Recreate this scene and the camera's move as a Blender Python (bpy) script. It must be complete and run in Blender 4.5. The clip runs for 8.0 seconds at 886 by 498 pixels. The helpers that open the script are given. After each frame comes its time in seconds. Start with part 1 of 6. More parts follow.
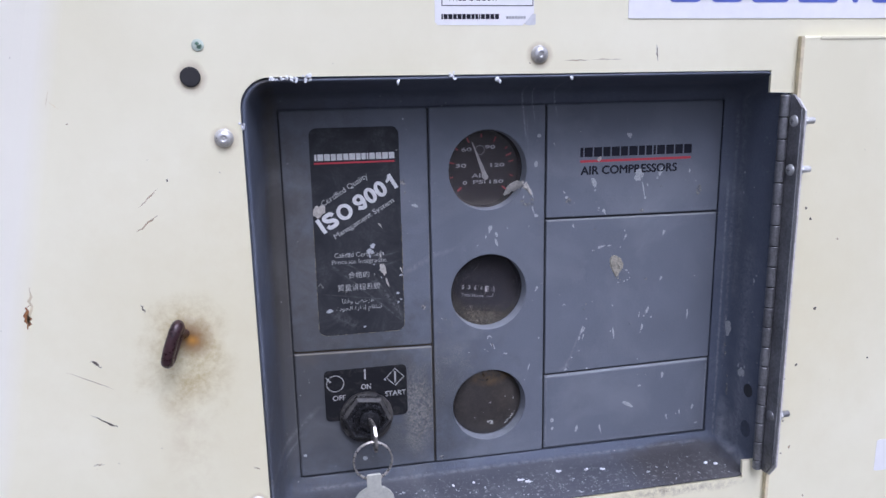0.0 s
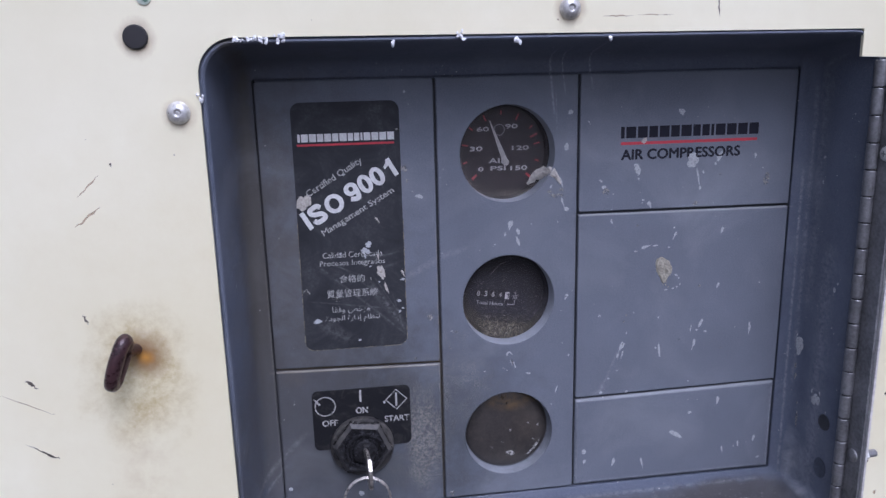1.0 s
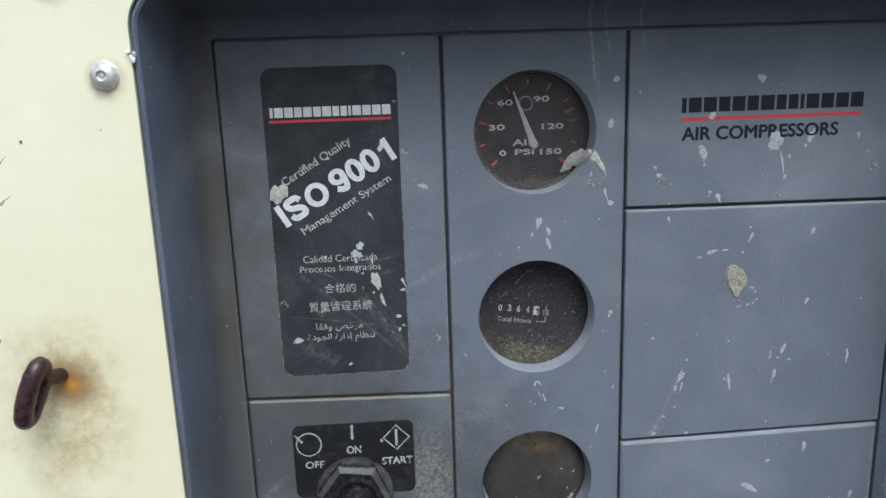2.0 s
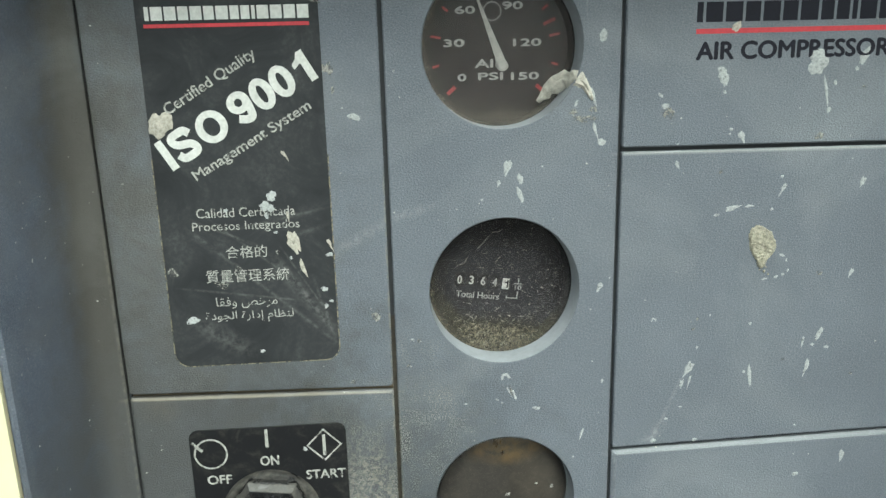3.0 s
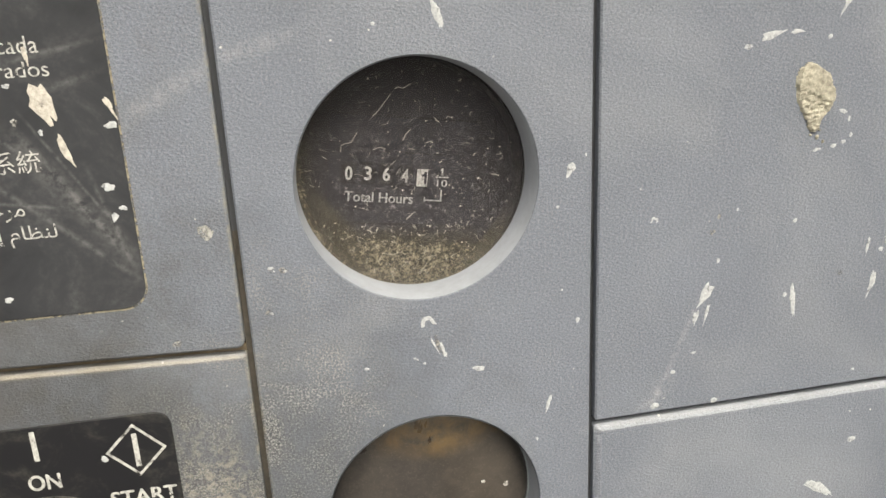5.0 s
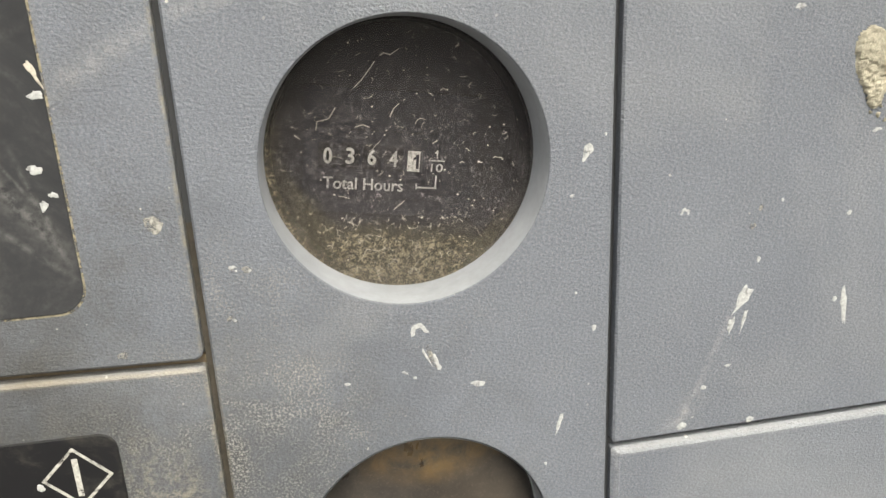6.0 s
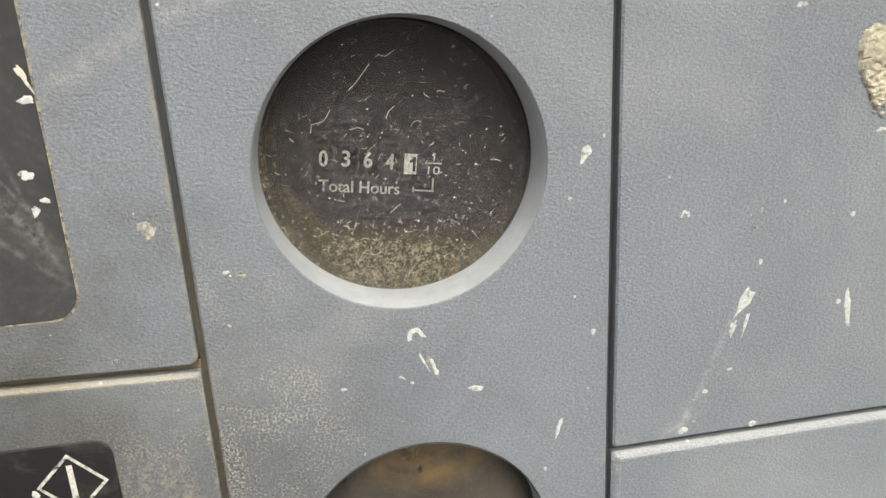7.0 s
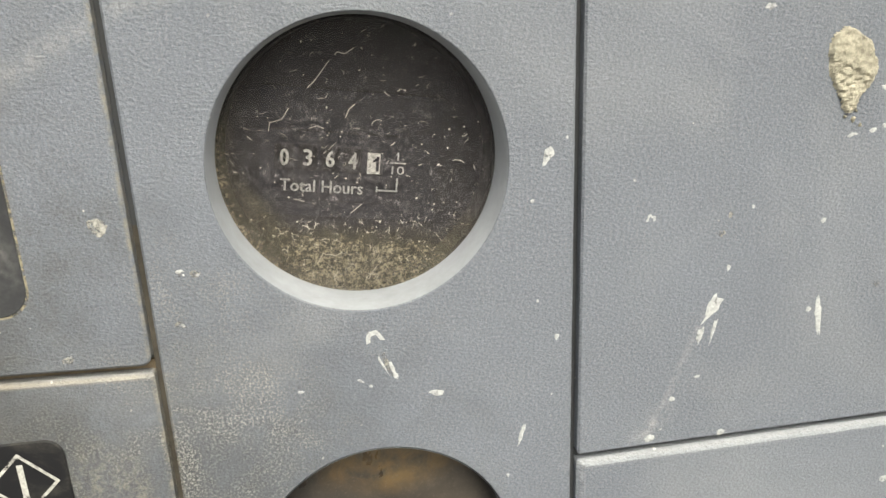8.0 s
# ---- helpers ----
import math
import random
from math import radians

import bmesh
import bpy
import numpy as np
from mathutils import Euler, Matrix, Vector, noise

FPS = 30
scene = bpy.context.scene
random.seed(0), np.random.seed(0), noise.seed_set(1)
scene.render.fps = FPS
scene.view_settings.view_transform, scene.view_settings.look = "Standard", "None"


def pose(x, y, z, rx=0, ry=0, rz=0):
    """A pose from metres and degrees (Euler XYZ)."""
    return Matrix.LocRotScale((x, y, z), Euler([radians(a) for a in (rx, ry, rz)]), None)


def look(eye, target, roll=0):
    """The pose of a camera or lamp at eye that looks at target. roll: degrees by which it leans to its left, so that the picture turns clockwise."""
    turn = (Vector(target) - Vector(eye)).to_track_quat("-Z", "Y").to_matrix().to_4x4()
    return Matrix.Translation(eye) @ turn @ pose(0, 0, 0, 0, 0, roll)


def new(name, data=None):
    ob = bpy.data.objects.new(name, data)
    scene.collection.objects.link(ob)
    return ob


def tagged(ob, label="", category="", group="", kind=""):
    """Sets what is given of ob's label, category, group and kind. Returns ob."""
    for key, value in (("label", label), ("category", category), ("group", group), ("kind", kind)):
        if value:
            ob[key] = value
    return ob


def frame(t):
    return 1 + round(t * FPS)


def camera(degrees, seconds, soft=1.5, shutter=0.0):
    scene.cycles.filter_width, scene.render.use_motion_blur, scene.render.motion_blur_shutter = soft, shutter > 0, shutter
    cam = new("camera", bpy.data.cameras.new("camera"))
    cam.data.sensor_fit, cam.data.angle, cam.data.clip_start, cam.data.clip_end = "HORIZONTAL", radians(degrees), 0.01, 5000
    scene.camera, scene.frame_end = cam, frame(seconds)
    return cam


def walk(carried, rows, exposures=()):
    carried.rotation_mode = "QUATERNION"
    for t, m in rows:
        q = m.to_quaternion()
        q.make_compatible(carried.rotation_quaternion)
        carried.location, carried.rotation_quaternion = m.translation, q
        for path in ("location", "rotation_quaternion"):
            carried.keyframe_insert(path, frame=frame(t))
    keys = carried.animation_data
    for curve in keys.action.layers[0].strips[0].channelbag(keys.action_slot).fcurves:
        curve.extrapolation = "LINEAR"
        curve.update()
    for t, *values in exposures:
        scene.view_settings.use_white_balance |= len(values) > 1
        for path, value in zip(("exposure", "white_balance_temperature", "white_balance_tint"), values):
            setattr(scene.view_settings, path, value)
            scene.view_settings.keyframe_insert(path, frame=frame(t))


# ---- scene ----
cam = camera(62.04, 8.0)
PATH = [
    (0, (-0.08439, -0.47269, 1.37106), (0.00974, 0.00666, 1.26450), -1.13),
    (0.5, (-0.06948, -0.43513, 1.37041), (0.00616, 0.04800, 1.26620), -1.28),
    (1, (-0.05138, -0.39659, 1.35849), (0.01438, 0.08612, 1.24598), -1.42),
    (1.2, (-0.04612, -0.38180, 1.35360), (0.01123, 0.10186, 1.24050), -1.37),
    (2.3, (-0.01782, -0.29397, 1.33798), (0.00599, 0.19369, 1.23018), -1.72),
    (2.5, (-0.02074, -0.27749, 1.33716), (0.00864, 0.21008, 1.23033), -0.57),
    (3, (0.00096, -0.24702, 1.31212), (0.03525, 0.23683, 1.19085), -1.48),
    (3.5, (0.01353, -0.22092, 1.29549), (0.05393, 0.25953, 1.16309), -2.89),
    (4, (0.00781, -0.19221, 1.28408), (0.06545, 0.28592, 1.14965), -2.73),
    (4.5, (0.01640, -0.16603, 1.27064), (0.08880, 0.30800, 1.12904), -3.05),
    (5, (0.01870, -0.15537, 1.26507), (0.09695, 0.31743, 1.12249), -2.75),
    (5.2, (0.01820, -0.14895, 1.26696), (0.10469, 0.31949, 1.11502), -2.34),
    (6.3, (0.02702, -0.12862, 1.25758), (0.09457, 0.34370, 1.10808), -2.81),
    (6.5, (0.02407, -0.12727, 1.25826), (0.09094, 0.34514, 1.10872), -2.82),
    (7, (0.02761, -0.13053, 1.25964), (0.09539, 0.34139, 1.10900), -3.07),
    (7.5, (0.03227, -0.13012, 1.26008), (0.09739, 0.34270, 1.11108), -3.03),
    (8, (0.03603, -0.12937, 1.25891), (0.10165, 0.34286, 1.10825), -2.38),
]
EXPOSURES = [
    (0.0, 0.21, 5350, 24),
    (1.2, 0.17, 5340, 26),
    (2.3, 0.58, 5790, 4),
    (2.5, 0.66, 5780, 4),
    (3.0, 0.95, 6340, -7),
    (3.5, 1.14, 7040, 2),
    (4.0, 1.27, 7230, 7),
    (5.0, 1.33, 7240, 8),
    (6.5, 1.36, 7310, 6),
    (8.0, 1.43, 7290, 5),
]
walk(cam, [(t, look(eye, target, roll)) for t, eye, target, roll in PATH], EXPOSURES)

# ---- world and light ----
SUN_UP, SUN_ROUND = 56.0, 165.0
world = bpy.data.worlds.new("overcast")
scene.world = world
world.use_nodes = True
wn, wl = world.node_tree.nodes, world.node_tree.links
sky = wn.new("ShaderNodeTexSky")
sky.sky_type, sky.sun_disc = "NISHITA", False
sky.sun_elevation, sky.sun_rotation = radians(SUN_UP), radians(SUN_ROUND)
sky.air_density, sky.dust_density, sky.ozone_density = 1.0, 4.0, 1.0
grey = wn.new("ShaderNodeHueSaturation")
grey.inputs["Saturation"].default_value = 0.22
wl.new(sky.outputs[0], grey.inputs["Color"])
# an overcast sky, brighter overhead than at the horizon
up = wn.new("ShaderNodeSeparateXYZ")
wl.new(wn.new("ShaderNodeTexCoord").outputs["Generated"], up.inputs[0])
rise = wn.new("ShaderNodeMapRange")
for key, value in (("From Min", 0.0), ("From Max", 1.0), ("To Min", 0.7), ("To Max", 1.65)):
    rise.inputs[key].default_value = value
wl.new(up.outputs[2], rise.inputs["Value"])
vault = wn.new("ShaderNodeVectorMath")
vault.operation = "SCALE"
wl.new(grey.outputs[0], vault.inputs[0])
wl.new(rise.outputs[0], vault.inputs["Scale"])
wl.new(vault.outputs[0], wn["Background"].inputs["Color"])
wn["Background"].inputs["Strength"].default_value = 0.12
sun_data = bpy.data.lights.new("sun", "SUN")
sun_data.energy, sun_data.angle, sun_data.color = 1.1, radians(35), (1.0, 0.97, 0.92)
sun = new("sun", sun_data)
a, e = radians(SUN_ROUND), radians(SUN_UP)
toward = Vector((math.sin(a) * math.cos(e), math.cos(a) * math.cos(e), math.sin(e)))
sun.matrix_world = look(toward * 20, (0, 0, 1.2))

# ---- materials ----


def shader(name):
    mat = bpy.data.materials.new(name)
    mat.use_nodes = True
    nt = mat.node_tree
    return mat, nt.nodes, nt.links, nt.nodes["Principled BSDF"]


def noise_of(n, l, scale, detail=4.0, rough=0.6, vec=None, distort=0.0):
    t = n.new("ShaderNodeTexNoise")
    t.inputs["Scale"].default_value, t.inputs["Detail"].default_value = scale, detail
    t.inputs["Roughness"].default_value, t.inputs["Distortion"].default_value = rough, distort
    l.new(vec, t.inputs["Vector"])
    return t.outputs["Fac"]


def span(n, l, fac, lo, hi, out_lo=0.0, out_hi=1.0):
    r = n.new("ShaderNodeMapRange")
    for k, v in zip(("From Min", "From Max", "To Min", "To Max"), (lo, hi, out_lo, out_hi)):
        r.inputs[k].default_value = v
    l.new(fac, r.inputs["Value"])
    return r.outputs[0]


def times(n, l, a, b, op="MULTIPLY"):
    m = n.new("ShaderNodeMath")
    m.operation = op
    for sock, v in zip(m.inputs, (a, b)):
        if isinstance(v, (int, float)):
            sock.default_value = v
        else:
            l.new(v, sock)
    return m.outputs[0]


def blend(n, l, fac, a, b):
    m = n.new("ShaderNodeMix")
    m.data_type = "RGBA"
    for key, v in ((0, fac), (6, a), (7, b)):
        if isinstance(v, (int, float)):
            m.inputs[key].default_value = v
        elif isinstance(v, tuple):
            m.inputs[key].default_value = (*v, 1)
        else:
            l.new(v, m.inputs[key])
    return m.outputs[2]


def bump(n, l, p, height, strength, distance):
    b = n.new("ShaderNodeBump")
    b.inputs["Strength"].default_value, b.inputs["Distance"].default_value = strength, distance
    l.new(height, b.inputs["Height"])
    l.new(b.outputs[0], p.inputs["Normal"])


def where(n):
    """World position, in metres: surfaces that touch share their grain and dirt."""
    return n.new("ShaderNodeNewGeometry").outputs["Position"]


def simple(name, colour, rough=0.5, metal=0.0, vary=0.12, scale=300.0, bumps=0.0, spread=0.00005, spec=0.5):
    mat, n, l, p = shader(name)
    pos = where(n)
    f = noise_of(n, l, scale, 5, 0.65, pos)
    g = noise_of(n, l, scale * 0.12, 3, 0.6, pos)
    lo = tuple(c * (1 - 2.2 * vary) for c in colour)
    hi = tuple(min(1.0, c * (1 + 1.6 * vary)) for c in colour)
    mixed = times(n, l, times(n, l, f, 0.55), times(n, l, g, 0.45), "ADD")
    l.new(blend(n, l, span(n, l, mixed, 0.3, 0.7), lo, hi), p.inputs["Base Color"])
    p.inputs["Metallic"].default_value, p.inputs["Specular IOR Level"].default_value = metal, spec
    l.new(span(n, l, f, 0.3, 0.7, max(0.02, rough - 0.1), min(1.0, rough + 0.1)), p.inputs["Roughness"])
    if bumps:
        bump(n, l, p, f, bumps, spread)
    return mat


def near(n, l, pos, x, z, rx, rz, ragged=0.0):
    """1 at the place (x, z mm on the panel), falling to 0 at rx, rz mm from it."""
    sep = n.new("ShaderNodeSeparateXYZ")
    l.new(pos, sep.inputs[0])
    dx = times(n, l, times(n, l, sep.outputs[0], x * MM, "SUBTRACT"), 1 / (rx * MM))
    dz = times(n, l, times(n, l, sep.outputs[2], (z + HEIGHT) * MM, "SUBTRACT"), 1 / (rz * MM))
    d = times(n, l, times(n, l, times(n, l, dx, 2, "POWER"), times(n, l, dz, 2, "POWER"), "ADD"), 0.5, "POWER")
    if ragged:
        d = times(n, l, d, times(n, l, times(n, l, noise_of(n, l, 55, 6, 0.7, pos), 0.5, "SUBTRACT"), ragged), "ADD")
    return span(n, l, d, 1.0, 0.0)


MM, HEIGHT = 0.001, 1200.0  # everything on the panel is laid out in millimetres, z from a joint 1.2 m up


def plastic_material(name, colour, dusty=1.0, grime=False):
    """Grained moulded plastic with a film of pale dust and fine flecks."""
    mat, n, l, p = shader(name)
    pos = where(n)
    lay = n.new("ShaderNodeMapping")
    lay.inputs["Scale"].default_value = (0.72, 1.0, 1.1)
    l.new(pos, lay.inputs["Vector"])
    grain = noise_of(n, l, 1750, 3, 0.6, lay.outputs[0])
    fine = noise_of(n, l, 2600, 2, 0.5, pos)
    broad = noise_of(n, l, 22, 5, 0.6, pos)
    cloud = noise_of(n, l, 75, 6, 0.7, pos, 0.6)
    base = blend(n, l, span(n, l, broad, 0.35, 0.65), tuple(c * 0.92 for c in colour), tuple(c * 1.08 for c in colour))
    base = blend(n, l, span(n, l, grain, 0.46, 0.62, 0.0, 0.3), base, tuple(min(1, c * 1.7) for c in colour))
    # grey dust lodged in the grain: pale specks and dark pits
    speck = noise_of(n, l, 1900, 3, 0.7, pos)
    patch = span(n, l, noise_of(n, l, 35, 5, 0.65, pos, 0.5), 0.35, 0.65, 0.35, 1.0)
    base = blend(n, l, times(n, l, span(n, l, speck, 0.52, 0.66, 0.0, 0.44), patch), base, (0.25, 0.257, 0.275))
    base = blend(n, l, times(n, l, span(n, l, speck, 0.48, 0.34, 0.0, 0.6), patch), base, tuple(c * 0.5 for c in colour))
    # hand grime and a broad darker tone round the switch; earth-coloured dust lodged in the pits, thickest there and
    # under the meter
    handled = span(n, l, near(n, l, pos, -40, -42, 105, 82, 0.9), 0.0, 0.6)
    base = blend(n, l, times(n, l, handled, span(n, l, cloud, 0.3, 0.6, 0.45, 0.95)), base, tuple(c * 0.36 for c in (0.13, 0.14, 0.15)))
    pits = span(n, l, noise_of(n, l, 2000, 4, 0.75, pos), 0.49, 0.61)
    low = near(n, l, pos, -10, -45, 130, 110, 0.9)
    dust = times(n, l, times(n, l, span(n, l, cloud, 0.44, 0.64), low), pits)
    base = blend(n, l, times(n, l, dust, 0.6 * dusty), base, (0.247, 0.247, 0.243))
    for x, z, rx, rz, much in ((16, -18, 20, 30, 0.85), (-6, -30, 16, 44, 0.65), (-12, -62, 12, 24, 1.0), (-20, -60, 30, 26, 0.55), (-72, 6, 16, 9, 0.9), (-84, -20, 12, 70, 0.6), (-84, 60, 10, 90, 0.5), (8, 14, 14, 12, 0.5)):
        base = blend(n, l, times(n, l, times(n, l, span(n, l, near(n, l, pos, x, z, rx, rz, 1.0), 0.0, 0.5), pits), times(n, l, span(n, l, cloud, 0.42, 0.6, 0.15, 1.0), much)), base, (0.315, 0.314, 0.30))
    # ragged dark brown band down the left joint and inner wall
    left_band = times(n, l, near(n, l, pos, -98.5, 62, 7.0, 165, 0.6), span(n, l, cloud, 0.3, 0.6, 0.6, 1.0))
    base = blend(n, l, span(n, l, left_band, 0.0, 0.4, 0.0, 0.95), base, (0.056, 0.052, 0.045))
    stain = times(n, l, near(n, l, pos, -84, -4, 9, 7, 1.0), 0.35)
    base = blend(n, l, stain, base, (0.30, 0.22, 0.10))
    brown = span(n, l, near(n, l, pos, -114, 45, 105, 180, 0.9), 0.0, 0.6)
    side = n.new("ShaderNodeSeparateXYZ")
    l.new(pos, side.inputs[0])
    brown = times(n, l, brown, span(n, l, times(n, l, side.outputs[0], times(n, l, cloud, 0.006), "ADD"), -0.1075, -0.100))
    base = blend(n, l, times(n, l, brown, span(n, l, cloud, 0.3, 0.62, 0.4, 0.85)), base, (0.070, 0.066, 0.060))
    # a second, cloudy darker tone over the switch tile's left half
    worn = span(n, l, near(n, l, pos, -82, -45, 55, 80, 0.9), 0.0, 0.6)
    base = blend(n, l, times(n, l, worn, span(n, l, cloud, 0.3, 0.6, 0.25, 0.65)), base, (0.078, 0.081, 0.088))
    # earth rubbed and caked beside the switch, with dark scratches through it
    cake = span(n, l, near(n, l, pos, -11, -48, 13, 38, 1.0), 0.0, 0.55)
    lumps = noise_of(n, l, 520, 5, 0.75, pos, 0.8)
    base = blend(n, l, times(n, l, cake, span(n, l, lumps, 0.47, 0.60, 0.0, 0.75)), base, (0.27, 0.25, 0.205))
    base = blend(n, l, times(n, l, cake, span(n, l, lumps, 0.45, 0.36, 0.0, 0.7)), base, (0.05, 0.048, 0.045))
    for s in ((-14, -44, -20, -58, 1.1), (-9, -40, -15, -52, 0.8), (-6, -58, -12, -70, 0.9), (-3, -47, -8, -60, 0.7)):
        base = blend(n, l, times(n, l, streak(n, l, pos, *s), 0.7), base, (0.045, 0.043, 0.041))
    for s in ((-20, 50, 2, 62, 2.6), (2, 61.5, 16, 65.5, 2.2), (96.3, -27, 107.6, 0, 1.2), (100, -22, 92, -29, 3.0), (-118, -77, -81, -40, 2.2), (-104, -72, -92, -58, 1.4)):
        base = blend(n, l, times(n, l, streak(n, l, pos, *s), 0.2), base, (0.5, 0.5, 0.48))
    # pale bands along the upper lips of the right-hand tiles; tan dust on the switch tile's
    for x0, x1, z, half, much, tone in ((80, 209, (-32.4, -30.3), 1.7, 0.27, (0.50, 0.51, 0.50)), (80, 209, (81.0, 80.1), 0.8, 0.5, (0.5, 0.5, 0.48)), (-94, 0, (0.0, -2.2), 0.9, 0.4, (0.38, 0.33, 0.24))):
        base = blend(n, l, times(n, l, streak(n, l, pos, x0, z[0], x1, z[1], half, 0.5, False), much), base, tone)
    for x, z0, z1, much in ((-0.95, -30, 75, 0.65), (0.95, -60, -5, 0.45), (-94.9, -60, 60, 0.25)):
        base = blend(n, l, times(n, l, streak(n, l, pos, x, z0, x, z1, 0.7, 0.5), much), base, (0.27, 0.245, 0.185))
    # pale edge lines on the lower tile; rain has run down from the rim
    for x0, z0, x1, z1, half, much in ((207.4, -86, 207.4, -31, 1.4, 0.5), (82, -86.6, 206, -86.6, 1.0, 0.3), (82, -86, 82, -31, 0.9, 0.25), (62.6, 170, 65.8, 140, 0.9, 0.7), (69.0, 172, 72.0, 150, 0.6, 0.6), (83.4, 174, 87.2, 154, 0.8, 0.65), (66.8, 150, 67.6, 128, 0.5, 0.45)):
        base = blend(n, l, times(n, l, streak(n, l, pos, x0, z0, x1, z1, half, 0.6), much), base, (0.42, 0.43, 0.44))
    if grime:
        # wet grime dried on the tray's floor, a darker brown patch at its right end, and a chalky wash down its right
        # wall
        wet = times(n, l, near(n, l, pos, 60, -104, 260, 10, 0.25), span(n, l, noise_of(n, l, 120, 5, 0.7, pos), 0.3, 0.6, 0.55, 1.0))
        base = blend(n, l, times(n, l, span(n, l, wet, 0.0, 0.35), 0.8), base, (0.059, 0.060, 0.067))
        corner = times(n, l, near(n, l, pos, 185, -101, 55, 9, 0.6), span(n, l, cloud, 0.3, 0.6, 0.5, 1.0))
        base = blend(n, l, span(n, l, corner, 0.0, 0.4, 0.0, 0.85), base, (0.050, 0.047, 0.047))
        chips = span(n, l, noise_of(n, l, 330, 5, 0.75, pos), 0.56, 0.66)
        base = blend(n, l, times(n, l, times(n, l, chips, near(n, l, pos, 70, -103, 200, 5, 0.3)), 0.75), base, (0.45, 0.45, 0.44))
        wash = times(n, l, near(n, l, pos, 219.6, -84, 3.2, 26, 0.7), span(n, l, noise_of(n, l, 70, 6, 0.65, pos, 0.6), 0.30, 0.66))
        base = blend(n, l, span(n, l, wash, 0.0, 0.45, 0.0, 0.55), base, (0.40, 0.41, 0.43))
        for x, z0, z1, much in ((215.6, -90, 100, 0.45), (218.6, -30, 150, 0.3), (220.6, 20, 165, 0.25), (222.4, -90, 60, 0.3)):
            base = blend(n, l, times(n, l, streak(n, l, pos, x, z0, x, z1, 1.0), much), base, (0.40, 0.40, 0.41))
        base = blend(n, l, times(n, l, streak(n, l, pos, -90, -97.5, 205, -95.5, 1.6), 0.24), base, (0.42, 0.43, 0.43))
    film = times(n, l, span(n, l, noise_of(n, l, 14, 4, 0.6, pos, 1.0), 0.5, 0.8), 0.16 * dusty)
    base = blend(n, l, film, base, (0.49, 0.50, 0.50))
    fleck = span(n, l, noise_of(n, l, 620, 1, 0.4, pos), 0.755, 0.785)
    fleck = times(n, l, fleck, span(n, l, noise_of(n, l, 40, 3, 0.6, pos), 0.47, 0.6))
    base = blend(n, l, times(n, l, fleck, 0.75), base, (0.62, 0.61, 0.56))
    l.new(base, p.inputs["Base Color"])
    l.new(span(n, l, grain, 0.3, 0.7, 0.5, 0.68), p.inputs["Roughness"])
    p.inputs["Specular IOR Level"].default_value = 0.4
    bump(n, l, p, times(n, l, grain, times(n, l, fine, 0.3), "ADD"), 0.8, 0.0004)
    return mat


def streak(n, l, pos, x0, z0, x1, z1, half, ragged=1.0, broken=True):
    """1 along a line on the panel (mm), fading over half mm to its sides, broken by noise."""
    sep = n.new("ShaderNodeSeparateXYZ")
    l.new(pos, sep.inputs[0])
    dx, dz = x1 - x0, z1 - z0
    far = math.hypot(dx, dz)
    ux, uz = dx / far, dz / far
    px = times(n, l, sep.outputs[0], x0 * MM, "SUBTRACT")
    pz = times(n, l, sep.outputs[2], (z0 + HEIGHT) * MM, "SUBTRACT")
    along = times(n, l, times(n, l, px, ux), times(n, l, pz, uz), "ADD")
    across = times(n, l, times(n, l, px, -uz), times(n, l, pz, ux), "ADD")
    wob = times(n, l, times(n, l, noise_of(n, l, 90, 4, 0.7, pos), 0.5, "SUBTRACT"), half * MM * ragged)
    side = times(n, l, across, wob, "ADD")
    ab = n.new("ShaderNodeMath")
    ab.operation = "ABSOLUTE"
    l.new(side, ab.inputs[0])
    fac = span(n, l, ab.outputs[0], half * MM, 0.0)
    fac = times(n, l, fac, span(n, l, along, -0.004, 0.004))
    fac = times(n, l, fac, span(n, l, along, far * MM + 0.004, far * MM - 0.004))
    return times(n, l, fac, span(n, l, noise_of(n, l, 420, 4, 0.7, pos), 0.38, 0.62)) if broken else fac


def splash_material(name, colour, bare):
    """Dried spatter: chalky, thin and broken, so that the surface shows through it."""
    mat, n, l, p = shader(name)
    pos = where(n)
    f = noise_of(n, l, 1100, 4, 0.7, pos)
    g = noise_of(n, l, 480, 3, 0.6, pos)
    l.new(blend(n, l, span(n, l, f, 0.3, 0.7), tuple(c * 0.62 for c in colour), tuple(min(1, c * 1.25) for c in colour)), p.inputs["Base Color"])
    p.inputs["Roughness"].default_value = 0.85
    bump(n, l, p, f, 0.35, 0.0002)
    l.new(span(n, l, times(n, l, times(n, l, g, 0.7), times(n, l, f, 0.3), "ADD"), bare, bare + 0.15, 0.1, 0.95), p.inputs["Alpha"])
    return mat


